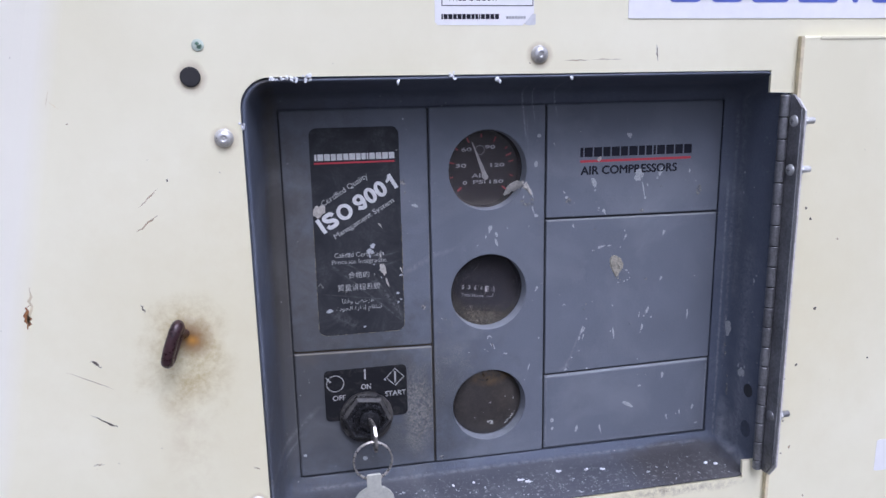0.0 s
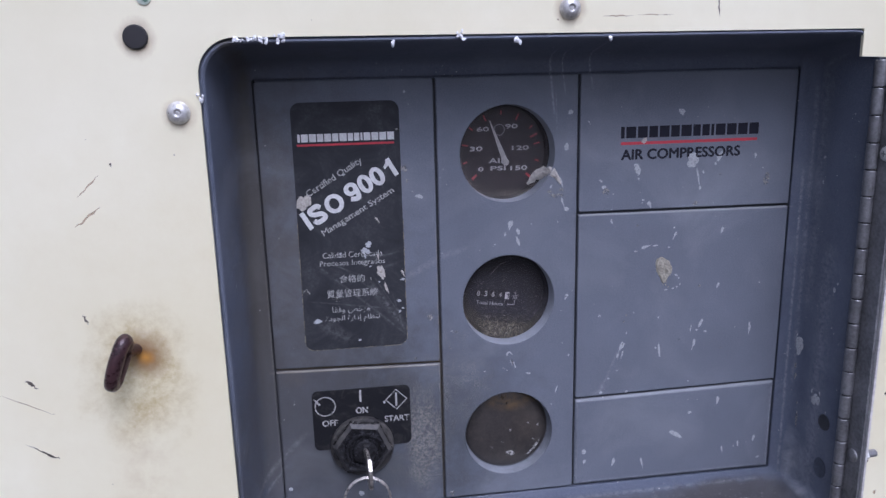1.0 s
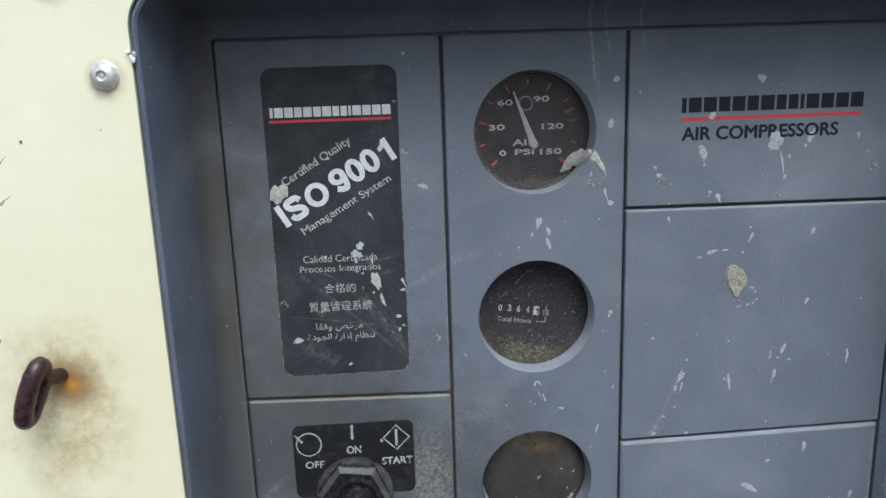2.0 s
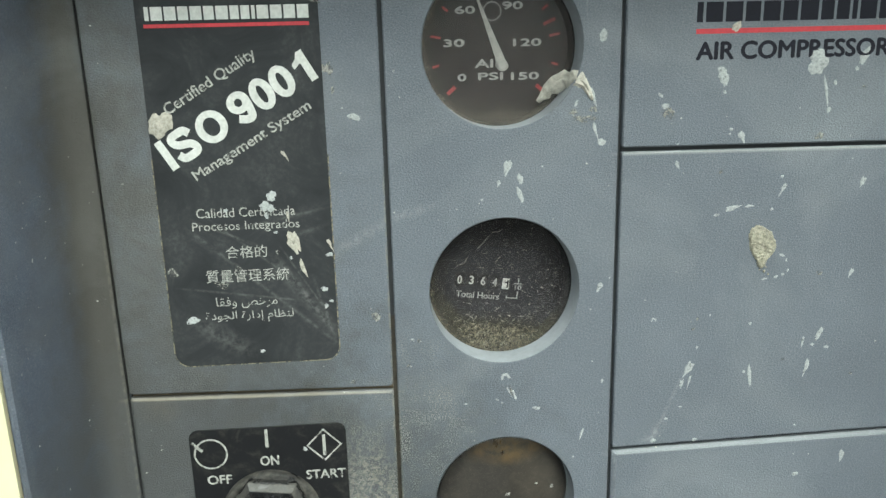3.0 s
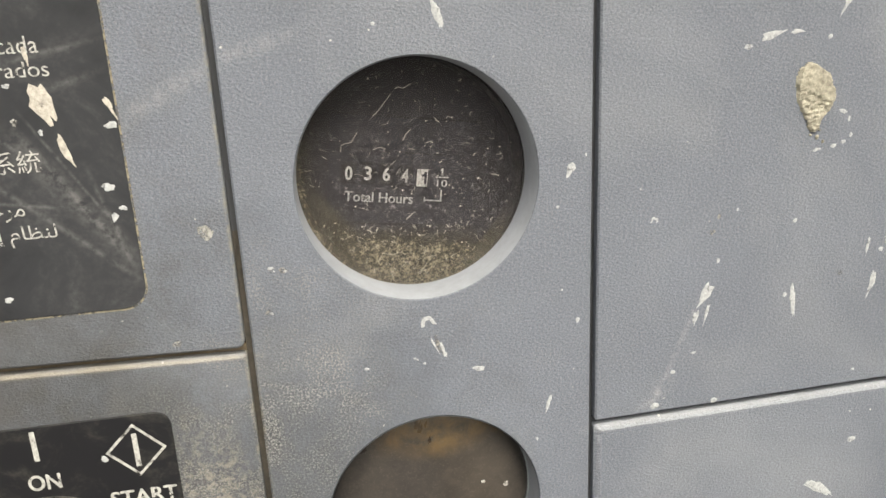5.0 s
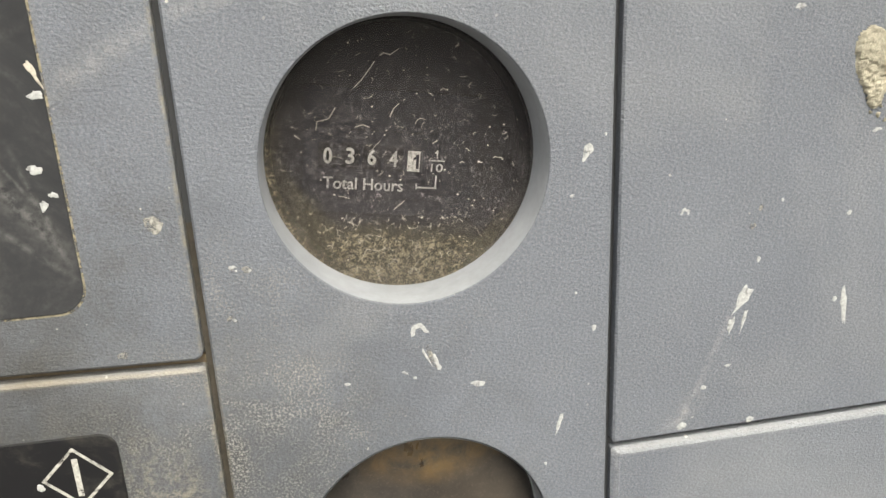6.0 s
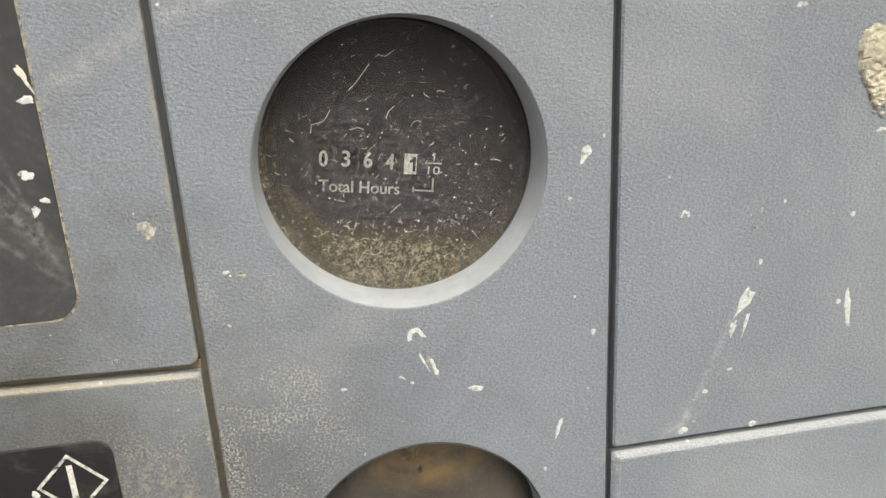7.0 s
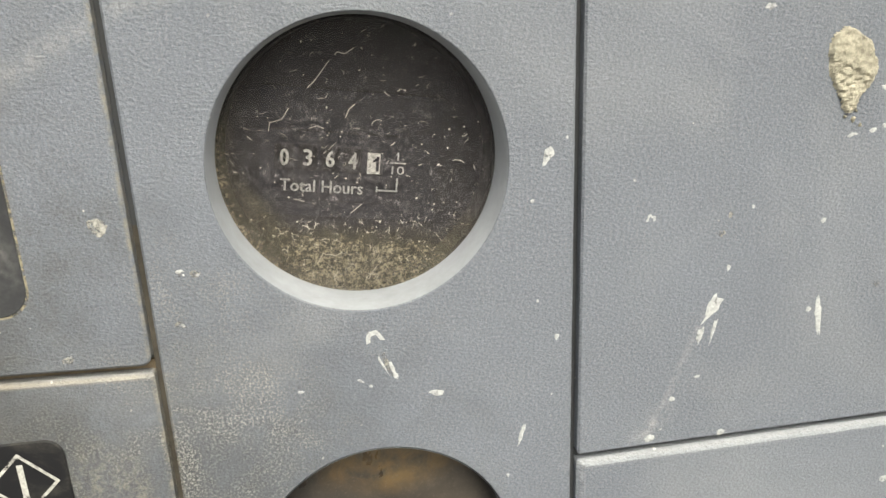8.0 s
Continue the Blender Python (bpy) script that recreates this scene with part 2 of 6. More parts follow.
def decal_material():
    """Black printed film, chalked and rubbed grey in places, with diagonal scuffs."""
    mat, n, l, p = shader("black_decal")
    pos = where(n)
    f = noise_of(n, l, 700, 4, 0.7, pos)
    g = noise_of(n, l, 45, 6, 0.65, pos, 0.8)
    base = blend(n, l, span(n, l, g, 0.35, 0.7), (0.023, 0.024, 0.027), (0.046, 0.048, 0.052))
    chalk = times(n, l, span(n, l, g, 0.48, 0.72), span(n, l, f, 0.42, 0.66))
    base = blend(n, l, times(n, l, chalk, 0.25), base, (0.20, 0.20, 0.19))
    for s in ((-66, 60, -20, 18, 0.9), (-31, 57.5, -23, 60, 1.1), (-40, 49, -21, 24, 3.4), (-70, 40, -30, 34, 0.6), (-52, 60, -22, 66, 0.8), (-60, 64, -36, 44, 0.6), (-68, 28, -50, 16, 5.0), (-38, 50, -21, 22, 1.0), (-36, 52, -23, 30, 0.5), (-62, 62, -44, 54, 0.7), (-26, 40, -20.5, 20, 0.7)):
        base = blend(n, l, times(n, l, streak(n, l, pos, *s), 0.23), base, (0.27, 0.27, 0.26))
    l.new(base, p.inputs["Base Color"])
    l.new(span(n, l, g, 0.3, 0.7, 0.5, 0.7), p.inputs["Roughness"])
    p.inputs["Specular IOR Level"].default_value = 0.2
    bump(n, l, p, f, 0.15, 0.0001)
    return mat


def paint_material():
    """Cream enamel on sheet steel: chalky, yellowed round the opening, rust-stained below the eye."""
    mat, n, l, p = shader("cream_paint")
    pos = where(n)
    broad = noise_of(n, l, 9, 5, 0.6, pos)
    mid = noise_of(n, l, 60, 6, 0.7, pos)
    base = blend(n, l, span(n, l, broad, 0.35, 0.65), (0.755, 0.713, 0.502), (0.82, 0.783, 0.576))
    yellow = span(n, l, near(n, l, pos, 50, 25, 300, 178, 0.4), 0.0, 0.4)
    base = blend(n, l, times(n, l, yellow, span(n, l, mid, 0.3, 0.75, 0.6, 0.95)), base, (0.73, 0.672, 0.445))
    # past the fold the paint is lightened to carry that face's brighter light
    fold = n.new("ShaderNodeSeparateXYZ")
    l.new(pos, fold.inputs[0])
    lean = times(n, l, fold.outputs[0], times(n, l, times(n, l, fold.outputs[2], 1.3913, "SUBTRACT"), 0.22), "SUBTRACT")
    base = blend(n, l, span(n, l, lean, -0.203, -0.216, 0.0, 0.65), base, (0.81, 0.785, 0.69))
    for x, z, r in ((-138.0, 179.0, 9.5), (60.7, 189.2, 8.5), (-123.0, 145.6, 8.5), (-120.5, -80.4, 8.5)):
        base = blend(n, l, times(n, l, span(n, l, near(n, l, pos, x, z, r, r, 0.8), 0.0, 0.55), 0.7), base, (0.40, 0.31, 0.20))
    halo = span(n, l, near(n, l, pos, -154.5, 20, 29, 42, 1.0), 0.0, 0.7)
    tiny = noise_of(n, l, 190, 5, 0.75, pos)
    base = blend(n, l, times(n, l, halo, times(n, l, span(n, l, mid, 0.3, 0.6, 0.3, 1.0), span(n, l, tiny, 0.35, 0.6, 0.25, 1.0))), base, (0.45, 0.36, 0.15))
    core = span(n, l, near(n, l, pos, -151.0, 31.5, 14, 14, 0.7), 0.0, 0.75)
    base = blend(n, l, times(n, l, core, 0.95), base, (0.22, 0.10, 0.025))
    ring = near(n, l, pos, -150.4, 30.4, 5.4, 4.6, 1.3)
    base = blend(n, l, times(n, l, ring, 0.85), base, (0.60, 0.29, 0.035))
    lip = near(n, l, pos, 160, -108.5, 62, 5.5, 1.2)
    base = blend(n, l, times(n, l, times(n, l, lip, span(n, l, tiny, 0.4, 0.6)), 0.8), base, (0.20, 0.16, 0.11))
    run = near(n, l, pos, -156, -20, 20, 75, 0.7)
    base = blend(n, l, times(n, l, run, span(n, l, mid, 0.4, 0.7, 0.0, 0.55)), base, (0.55, 0.46, 0.29))
    speck = span(n, l, noise_of(n, l, 240, 1, 0.4, pos), 0.80, 0.82)
    base = blend(n, l, times(n, l, speck, 0.6), base, (0.18, 0.15, 0.11))
    l.new(base, p.inputs["Base Color"])
    l.new(span(n, l, mid, 0.3, 0.7, 0.42, 0.62), p.inputs["Roughness"])
    bump(n, l, p, times(n, l, noise_of(n, l, 700, 3, 0.5, pos), times(n, l, mid, 2.0), "ADD"), 0.12, 0.0002)
    return mat


def dusty_glass(name, cover, tint, low_z, low_cover, base_cover=0.05, centre=(0, 0), heap_tint=(0.2, 0.175, 0.125)):
    """Clear gauge glass under a coat of dust, thickest along its lower edge; bits of fluff cling to it."""
    mat, n, l, p = shader(name)
    pos = where(n)
    out = n["Material Output"]
    clear = n.new("ShaderNodeBsdfTransparent")
    gloss = n.new("ShaderNodeBsdfGlossy")
    gloss.inputs["Roughness"].default_value = 0.2
    fres = n.new("ShaderNodeFresnel")
    fres.inputs["IOR"].default_value = 1.45
    pane = n.new("ShaderNodeMixShader")
    l.new(fres.outputs[0], pane.inputs[0])
    l.new(clear.outputs[0], pane.inputs[1])
    l.new(gloss.outputs[0], pane.inputs[2])
    grain = noise_of(n, l, 2300, 4, 0.75, pos)
    mid = noise_of(n, l, 260, 5, 0.7, pos, 0.8)
    sep = n.new("ShaderNodeSeparateXYZ")
    l.new(pos, sep.inputs[0])
    wob = times(n, l, times(n, l, noise_of(n, l, 120, 3, 0.6, pos), 0.5, "SUBTRACT"), 0.012)
    z = times(n, l, sep.outputs[2], wob, "ADD")
    heap = span(n, l, z, (low_z + HEIGHT + 3.5) * MM, (low_z + HEIGHT - 2.0) * MM)
    thin = times(n, l, span(n, l, mid, 0.34, 0.64, 0.4, 1.0), span(n, l, grain, 0.49, 0.62, base_cover, 1.0))
    fac = times(n, l, times(n, l, thin, cover), times(n, l, heap, times(n, l, span(n, l, grain, 0.3, 0.6, 0.55, 1.0), low_cover)), "MAXIMUM")
    # a web of fine hairs, and earth packed along the rim
    web = noise_of(n, l, 420, 3, 0.55, pos, 1.5)
    ridge = n.new("ShaderNodeMath")
    ridge.operation = "ABSOLUTE"
    l.new(times(n, l, web, 0.5, "SUBTRACT"), ridge.inputs[0])
    hair = times(n, l, span(n, l, ridge.outputs[0], 0.022, 0.0), span(n, l, noise_of(n, l, 700, 2, 0.5, pos), 0.44, 0.56))
    fac = times(n, l, fac, times(n, l, hair, 0.68), "MAXIMUM")
    inside = near(n, l, pos, centre[0], centre[1], 26.5, 26.5, 0.25)
    rim = times(n, l, span(n, l, inside, 0.2, 0.0), span(n, l, sep.outputs[0], (centre[0] + 18) * MM, (centre[0] - 12) * MM, 0.15, 1.0))
    fac = times(n, l, fac, times(n, l, rim, span(n, l, grain, 0.35, 0.6, 0.3, 0.9)), "MAXIMUM")
    film = blend(n, l, span(n, l, grain, 0.35, 0.65), tuple(c * 0.6 for c in tint), tuple(min(1, c * 1.5) for c in tint))
    clot = times(n, l, times(n, l, grain, 0.5), times(n, l, mid, 0.5), "ADD")
    earth = blend(n, l, span(n, l, clot, 0.4, 0.62), tuple(c * 0.6 for c in heap_tint), tuple(c * 1.4 for c in heap_tint))
    film = blend(n, l, times(n, l, heap, rim, "MAXIMUM"), film, earth)
    l.new(blend(n, l, times(n, l, hair, 0.8), film, (0.22, 0.205, 0.185)), p.inputs["Base Color"])
    p.inputs["Roughness"].default_value = 0.95
    p.inputs["Specular IOR Level"].default_value = 0.1
    mixs = n.new("ShaderNodeMixShader")
    l.new(fac, mixs.inputs[0])
    l.new(pane.outputs[0], mixs.inputs[1])
    l.new(p.outputs[0], mixs.inputs[2])
    l.new(mixs.outputs[0], out.inputs["Surface"])
    return mat


def meter_glass(name, cx, cz):
    """The hour meter's glass: a thin brown film in blotches, earth heaped below a slanting edge and up the rim."""
    mat, n, l, p = shader(name)
    pos = where(n)
    clear = n.new("ShaderNodeBsdfTransparent")
    gloss = n.new("ShaderNodeBsdfGlossy")
    gloss.inputs["Roughness"].default_value = 0.22
    fres = n.new("ShaderNodeFresnel")
    fres.inputs["IOR"].default_value = 1.4
    pane = n.new("ShaderNodeMixShader")
    l.new(fres.outputs[0], pane.inputs[0])
    l.new(clear.outputs[0], pane.inputs[1])
    l.new(gloss.outputs[0], pane.inputs[2])
    sep = n.new("ShaderNodeSeparateXYZ")
    l.new(pos, sep.inputs[0])
    x = times(n, l, times(n, l, sep.outputs[0], cx * MM, "SUBTRACT"), 1000.0)
    z = times(n, l, times(n, l, sep.outputs[2], (cz + HEIGHT) * MM, "SUBTRACT"), 1000.0)
    fine = noise_of(n, l, 3400, 3, 0.7, pos)
    grain = noise_of(n, l, 1500, 5, 0.8, pos, 0.8)
    blotch = noise_of(n, l, 170, 6, 0.72, pos, 1.0)
    # earth: below a line that falls to the right, climbing the rim, most at the left
    edge = times(n, l, times(n, l, x, -0.11), -13.6, "ADD")
    climb = times(n, l, span(n, l, x, -14.0, -25.0, 0.0, 15.0), span(n, l, x, 14.0, 25.0, 0.0, 7.0), "ADD")
    edge = times(n, l, edge, times(n, l, climb, times(n, l, times(n, l, blotch, 0.5, "SUBTRACT"), 9.0), "ADD"), "ADD")
    below = times(n, l, edge, z, "SUBTRACT")
    heap = times(n, l, span(n, l, below, -1.5, 3.0), span(n, l, x, 22.0, 6.0, 0.45, 1.0))
    heap = times(n, l, heap, span(n, l, x, -23.0, -11.0, 0.5, 1.0))
    r = times(n, l, times(n, l, times(n, l, x, 2, "POWER"), times(n, l, z, 2, "POWER"), "ADD"), 0.5, "POWER")
    r = times(n, l, r, times(n, l, times(n, l, grain, 0.5, "SUBTRACT"), 7.0), "ADD")
    rim = times(n, l, span(n, l, r, 22.0, 26.6), span(n, l, x, 16.0, -14.0, 0.25, 1.0))
    rim = times(n, l, rim, span(n, l, z, 20.0, 2.0, 0.3, 1.0))
    much = times(n, l, heap, rim, "MAXIMUM")
    # the film: blotches, dark scrapes through it, and a web of pale threads
    speckle = span(n, l, grain, 0.40, 0.66)
    film = times(n, l, span(n, l, blotch, 0.34, 0.66, 0.4, 0.95), times(n, l, times(n, l, speckle, 0.8), 0.2, "ADD"))
    film = times(n, l, film, span(n, l, z, 22.0, -8.0, 0.7, 1.1))
    web = n.new("ShaderNodeMath")
    web.operation = "ABSOLUTE"
    l.new(times(n, l, noise_of(n, l, 330, 4, 0.6, pos, 2.2), 0.5, "SUBTRACT"), web.inputs[0])
    thread = times(n, l, span(n, l, web.outputs[0], 0.015, 0.0), span(n, l, noise_of(n, l, 420, 3, 0.6, pos), 0.54, 0.62))
    earth = times(n, l, much, span(n, l, grain, 0.32, 0.60, 0.35, 0.95))
    fac = times(n, l, times(n, l, film, earth, "MAXIMUM"), times(n, l, thread, 0.75), "MAXIMUM")
    clod = noise_of(n, l, 560, 5, 0.75, pos, 1.2)
    soil = times(n, l, times(n, l, fine, 0.3), times(n, l, times(n, l, grain, 0.35), times(n, l, clod, 0.35), "ADD"), "ADD")
    thin = blend(n, l, span(n, l, soil, 0.43, 0.58), (0.016, 0.0145, 0.0165), (0.178, 0.166, 0.175))
    clot = times(n, l, times(n, l, fine, 0.25), times(n, l, times(n, l, grain, 0.3), times(n, l, clod, 0.45), "ADD"), "ADD")
    thick = blend(n, l, span(n, l, clot, 0.41, 0.58), (0.038, 0.033, 0.025), (0.184, 0.164, 0.127))
    thick = blend(n, l, span(n, l, blotch, 0.50, 0.66, 0.0, 0.6), thick, (0.058, 0.048, 0.034))
    grit = times(n, l, span(n, l, fine, 0.60, 0.68), span(n, l, noise_of(n, l, 240, 4, 0.7, pos), 0.42, 0.58))
    fac = times(n, l, fac, times(n, l, grit, 0.7), "MAXIMUM")
    coat = blend(n, l, span(n, l, much, 0.1, 0.7), thin, thick)
    coat = blend(n, l, times(n, l, grit, 0.7), coat, (0.21, 0.19, 0.165))
    l.new(blend(n, l, times(n, l, thread, 0.85), coat, (0.31, 0.29, 0.265)), p.inputs["Base Color"])
    p.inputs["Roughness"].default_value = 0.95
    p.inputs["Specular IOR Level"].default_value = 0.1
    mixs = n.new("ShaderNodeMixShader")
    l.new(fac, mixs.inputs[0])
    l.new(pane.outputs[0], mixs.inputs[1])
    l.new(p.outputs[0], mixs.inputs[2])
    l.new(mixs.outputs[0], n["Material Output"].inputs["Surface"])
    return mat


def worn_black(name, colour, dust, sparse, rough=0.26, spec=0.5):
    """Black moulding, shiny where it is handled, with tan dust in patches."""
    mat, n, l, p = shader(name)
    pos = where(n)
    f = noise_of(n, l, 850, 5, 0.7, pos)
    g = noise_of(n, l, 110, 5, 0.65, pos, 1.0)
    much = times(n, l, span(n, l, g, sparse - 0.14, sparse + 0.12), span(n, l, f, 0.4, 0.62, 0.25, 1.0))
    l.new(blend(n, l, times(n, l, much, 0.85), colour, dust), p.inputs["Base Color"])
    l.new(span(n, l, much, 0.0, 0.7, rough, 0.85), p.inputs["Roughness"])
    p.inputs["Specular IOR Level"].default_value = spec
    bump(n, l, p, f, 0.25, 0.0001)
    return mat


def cap_material():
    """Brown varnished dome under streaks of dirt, with bright grains."""
    mat, n, l, p = shader("brown_dirty_cap")
    pos = where(n)
    tall = n.new("ShaderNodeMapping")
    tall.inputs["Scale"].default_value = (1.0, 1.0, 0.6)
    l.new(pos, tall.inputs["Vector"])
    runs = noise_of(n, l, 45, 6, 0.6, tall.outputs[0], 0.6)
    f = noise_of(n, l, 1500, 4, 0.7, pos)
    base = blend(n, l, span(n, l, runs, 0.3, 0.7), (0.025, 0.0225, 0.021), (0.046, 0.0405, 0.036))
    spots = noise_of(n, l, 230, 5, 0.7, pos, 1.0)
    base = blend(n, l, span(n, l, spots, 0.5, 0.66, 0.0, 0.6), base, (0.064, 0.055, 0.045))
    base = blend(n, l, span(n, l, spots, 0.46, 0.34, 0.0, 0.6), base, (0.021, 0.0185, 0.017))
    base = blend(n, l, times(n, l, near(n, l, pos, 52, -42, 13, 22, 1.0), 0.4), base, (0.080, 0.066, 0.051))
    gold = times(n, l, span(n, l, near(n, l, pos, 42, -27, 27, 11, 0.8), 0.0, 0.5), span(n, l, noise_of(n, l, 150, 6, 0.7, pos, 0.8), 0.36, 0.62))
    base = blend(n, l, times(n, l, gold, 0.8), base, (0.135, 0.088, 0.036))
    base = blend(n, l, times(n, l, near(n, l, pos, 40, -68, 26, 8, 1.0), 0.45), base, (0.085, 0.076, 0.063))
    base = blend(n, l, times(n, l, near(n, l, pos, 33, -44, 8, 26, 1.0), 0.6), base, (0.030, 0.0265, 0.025))
    base = blend(n, l, span(n, l, f, 0.54, 0.72, 0.0, 0.4), base, (0.115, 0.10, 0.08))
    l.new(base, p.inputs["Base Color"])
    l.new(span(n, l, runs, 0.3, 0.7, 0.24, 0.45), p.inputs["Roughness"])
    bump(n, l, p, f, 0.15, 0.0001)
    return mat


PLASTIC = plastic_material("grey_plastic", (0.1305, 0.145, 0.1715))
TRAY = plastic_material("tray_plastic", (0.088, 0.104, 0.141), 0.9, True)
SLEEVE = simple("pale_sleeve", (0.235, 0.25, 0.272), 0.5, 0, 0.14, 350, 0.15)
GROOVE = simple("groove_plastic", (0.042, 0.045, 0.050), 0.7, 0, 0.15, 500, 0.2)
GROOVE_BROWN = simple("groove_brown", (0.066, 0.058, 0.046), 0.85, 0, 0.35, 500, 0.3)
GROOVE_DUSTY = simple("groove_dust", (0.145, 0.113, 0.074), 0.9, 0, 0.25, 500, 0.3)
DULL_DISC = simple("dull_disc", (0.072, 0.084, 0.110), 0.7, 0, 0.25, 300, 0.2)
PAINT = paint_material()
STEEL = simple("hinge_steel", (0.25, 0.25, 0.255), 0.42, 0.55, 0.25, 500, 0.3)
CUT_EDGE = simple("bright_cut_edge", (0.60, 0.59, 0.57), 0.45, 0.2, 0.2, 600, 0.2)
DARK_MARK = splash_material("dark_scuff", (0.10, 0.085, 0.065), 0.30)
ZINC = simple("zinc", (0.62, 0.62, 0.60), 0.38, 0.45, 0.15, 600, 0.2)
RIVET = simple("rivet_metal", (0.60, 0.59, 0.56), 0.36, 0.5, 0.25, 500, 0.25)
RUBBER = simple("black_rubber", (0.022, 0.021, 0.022), 0.75, 0, 0.2, 400, 0.3)
PALE_GREEN = simple("pale_green_plug", (0.50, 0.56, 0.46), 0.5, 0, 0.12, 300)
GREEN = simple("green_paint", (0.16, 0.30, 0.20), 0.5, 0, 0.35, 500)
RUST = simple("rusted_iron", (0.058, 0.027, 0.029), 0.3, 0.25, 0.4, 260, 0.8, 0.0003)
DECAL = decal_material()
INK_WHITE = simple("white_ink", (0.63, 0.63, 0.61), 0.6, 0, 0.14, 900)
INK_GREY = simple("worn_white_ink", (0.40, 0.40, 0.39), 0.6, 0, 0.22, 900)
INK_METER = simple("meter_ink", (0.50, 0.49, 0.46), 0.6, 0, 0.2, 900)
INK_RED = simple("red_ink", (0.52, 0.045, 0.06), 0.55, 0, 0.15, 700)
INK_BLACK = simple("black_ink", (0.014, 0.014, 0.022), 0.6, 0, 0.15, 700, spec=0.2)
INK_BLUE = simple("blue_ink", (0.10, 0.14, 0.52), 0.5, 0, 0.1, 200)
LEGEND = worn_black("legend_black", (0.012, 0.012, 0.014), (0.075, 0.072, 0.062), 0.64, 0.5, 0.2)
INK_WORN = splash_material("rubbed_print", (0.43, 0.43, 0.405), 0.34)
LABEL = simple("white_label", (0.83, 0.82, 0.79), 0.45, 0, 0.03, 90)
PRINT_DARK = simple("faded_print", (0.003, 0.003, 0.003), 0.8, 0, 0.2, 500, spec=0.1)
DIAL = simple("dial_black", (0.0100, 0.0095, 0.0115), 0.8, 0, 0.25, 500, spec=0.1)
NEEDLE = simple("needle_white", (0.72, 0.70, 0.66), 0.5, 0, 0.08, 500)
SWITCH = simple("switch_black", (0.020, 0.020, 0.022), 0.24, 0, 0.4, 350, 0.3)
SWITCH_WORN = worn_black("switch_worn", (0.011, 0.0105, 0.011), (0.15, 0.135, 0.10), 0.64)
NUT_EDGE = worn_black("rubbed_black", (0.024, 0.0235, 0.024), (0.14, 0.13, 0.115), 0.51, 0.3)
COLLAR = worn_black("dusty_collar", (0.014, 0.0135, 0.014), (0.15, 0.14, 0.12), 0.52)
KEY = simple("key_steel", (0.58, 0.545, 0.49), 0.3, 0.9, 0.3, 400, 0.25)
TAG = simple("tag_metal", (0.50, 0.50, 0.43), 0.55, 0.0, 0.12, 500, 0.2)
SPLASH = splash_material("dried_white_splash", (0.43, 0.445, 0.45), 0.29)
CRUST = splash_material("dried_pale_crust", (0.47, 0.44, 0.385), 0.27)
FAINT = splash_material("faint_splash_gleam", (0.34, 0.335, 0.31), 0.43)
DUST_LINE = splash_material("dust_line", (0.25, 0.225, 0.16), 0.40)
FLAKE = simple("white_flake", (0.80, 0.81, 0.82), 0.8, 0, 0.08, 700, 0.6, 0.0004)
LUMP = simple("dried_lump", (0.46, 0.435, 0.385), 0.95, 0, 0.25, 700, 0.7, 0.0003)
MUD = simple("dried_mud", (0.36, 0.338, 0.268), 0.95, 0, 0.3, 900, 0.9, 0.0005)
CAP = cap_material()
DARK = simple("dark_gap", (0.02, 0.02, 0.022), 0.8, 0, 0.2, 200)
GROUND_TONE = simple("dark_ground", (0.058, 0.053, 0.047), 0.9, 0, 0.15, 8, 0.4, 0.002)
EDGE = simple("yellowed_edge", (0.70, 0.61, 0.39), 0.6, 0, 0.2, 150)
SCRAPE = splash_material("paint_scrape", (0.46, 0.36, 0.22), 0.38)
RUST_MARK = splash_material("rust_mark", (0.30, 0.13, 0.045), 0.30)
GLASS_AIR = dusty_glass("gauge_glass", 0.62, (0.158, 0.136, 0.131), 97.0, 0.6, 0.5, (39.8, 117.4), (0.19, 0.168, 0.145))
GLASS_HOURS = meter_glass("meter_glass", 40.0, 33.6)
LINT = simple("pale_lint", (0.255, 0.24, 0.215), 0.9, 0, 0.3, 300)
PLATE_BLACK = simple("meter_plate", (0.0080, 0.0085, 0.0125), 0.75, 0, 0.25, 500, spec=0.1)

# ---- mesh helpers, in millimetres ----


def part(name, bm, material, parent=None, label="", at=(0, 0, 0), smooth=False):
    """Links a bmesh as one mesh object, laid out in millimetres about its parent's origin."""
    me = bpy.data.meshes.new(name)
    bmesh.ops.transform(bm, matrix=Matrix.Scale(MM, 4), verts=bm.verts)
    bmesh.ops.recalc_face_normals(bm, faces=bm.faces)
    if smooth:
        for f in bm.faces:
            f.smooth = True
        for ed in bm.edges:
            if len(ed.link_faces) == 2 and ed.calc_face_angle(0) > 0.6:
                ed.smooth = False
    bm.to_mesh(me)
    bm.free()
    me.materials.append(material)
    ob = new(name, me)
    ob.location = Vector(at) * MM
    ob.parent = parent
    if label:
        ob["label"] = label
    return ob


def thing(name, at, label, category, group="", kind=""):
    """An Empty at a thing's base; at in millimetres from the panel's origin."""
    ob = new(name)
    ob.empty_display_size = 0.01
    ob.location = Vector((at[0], at[1], at[2] + HEIGHT)) * MM
    return tagged(ob, label, category, group, kind)


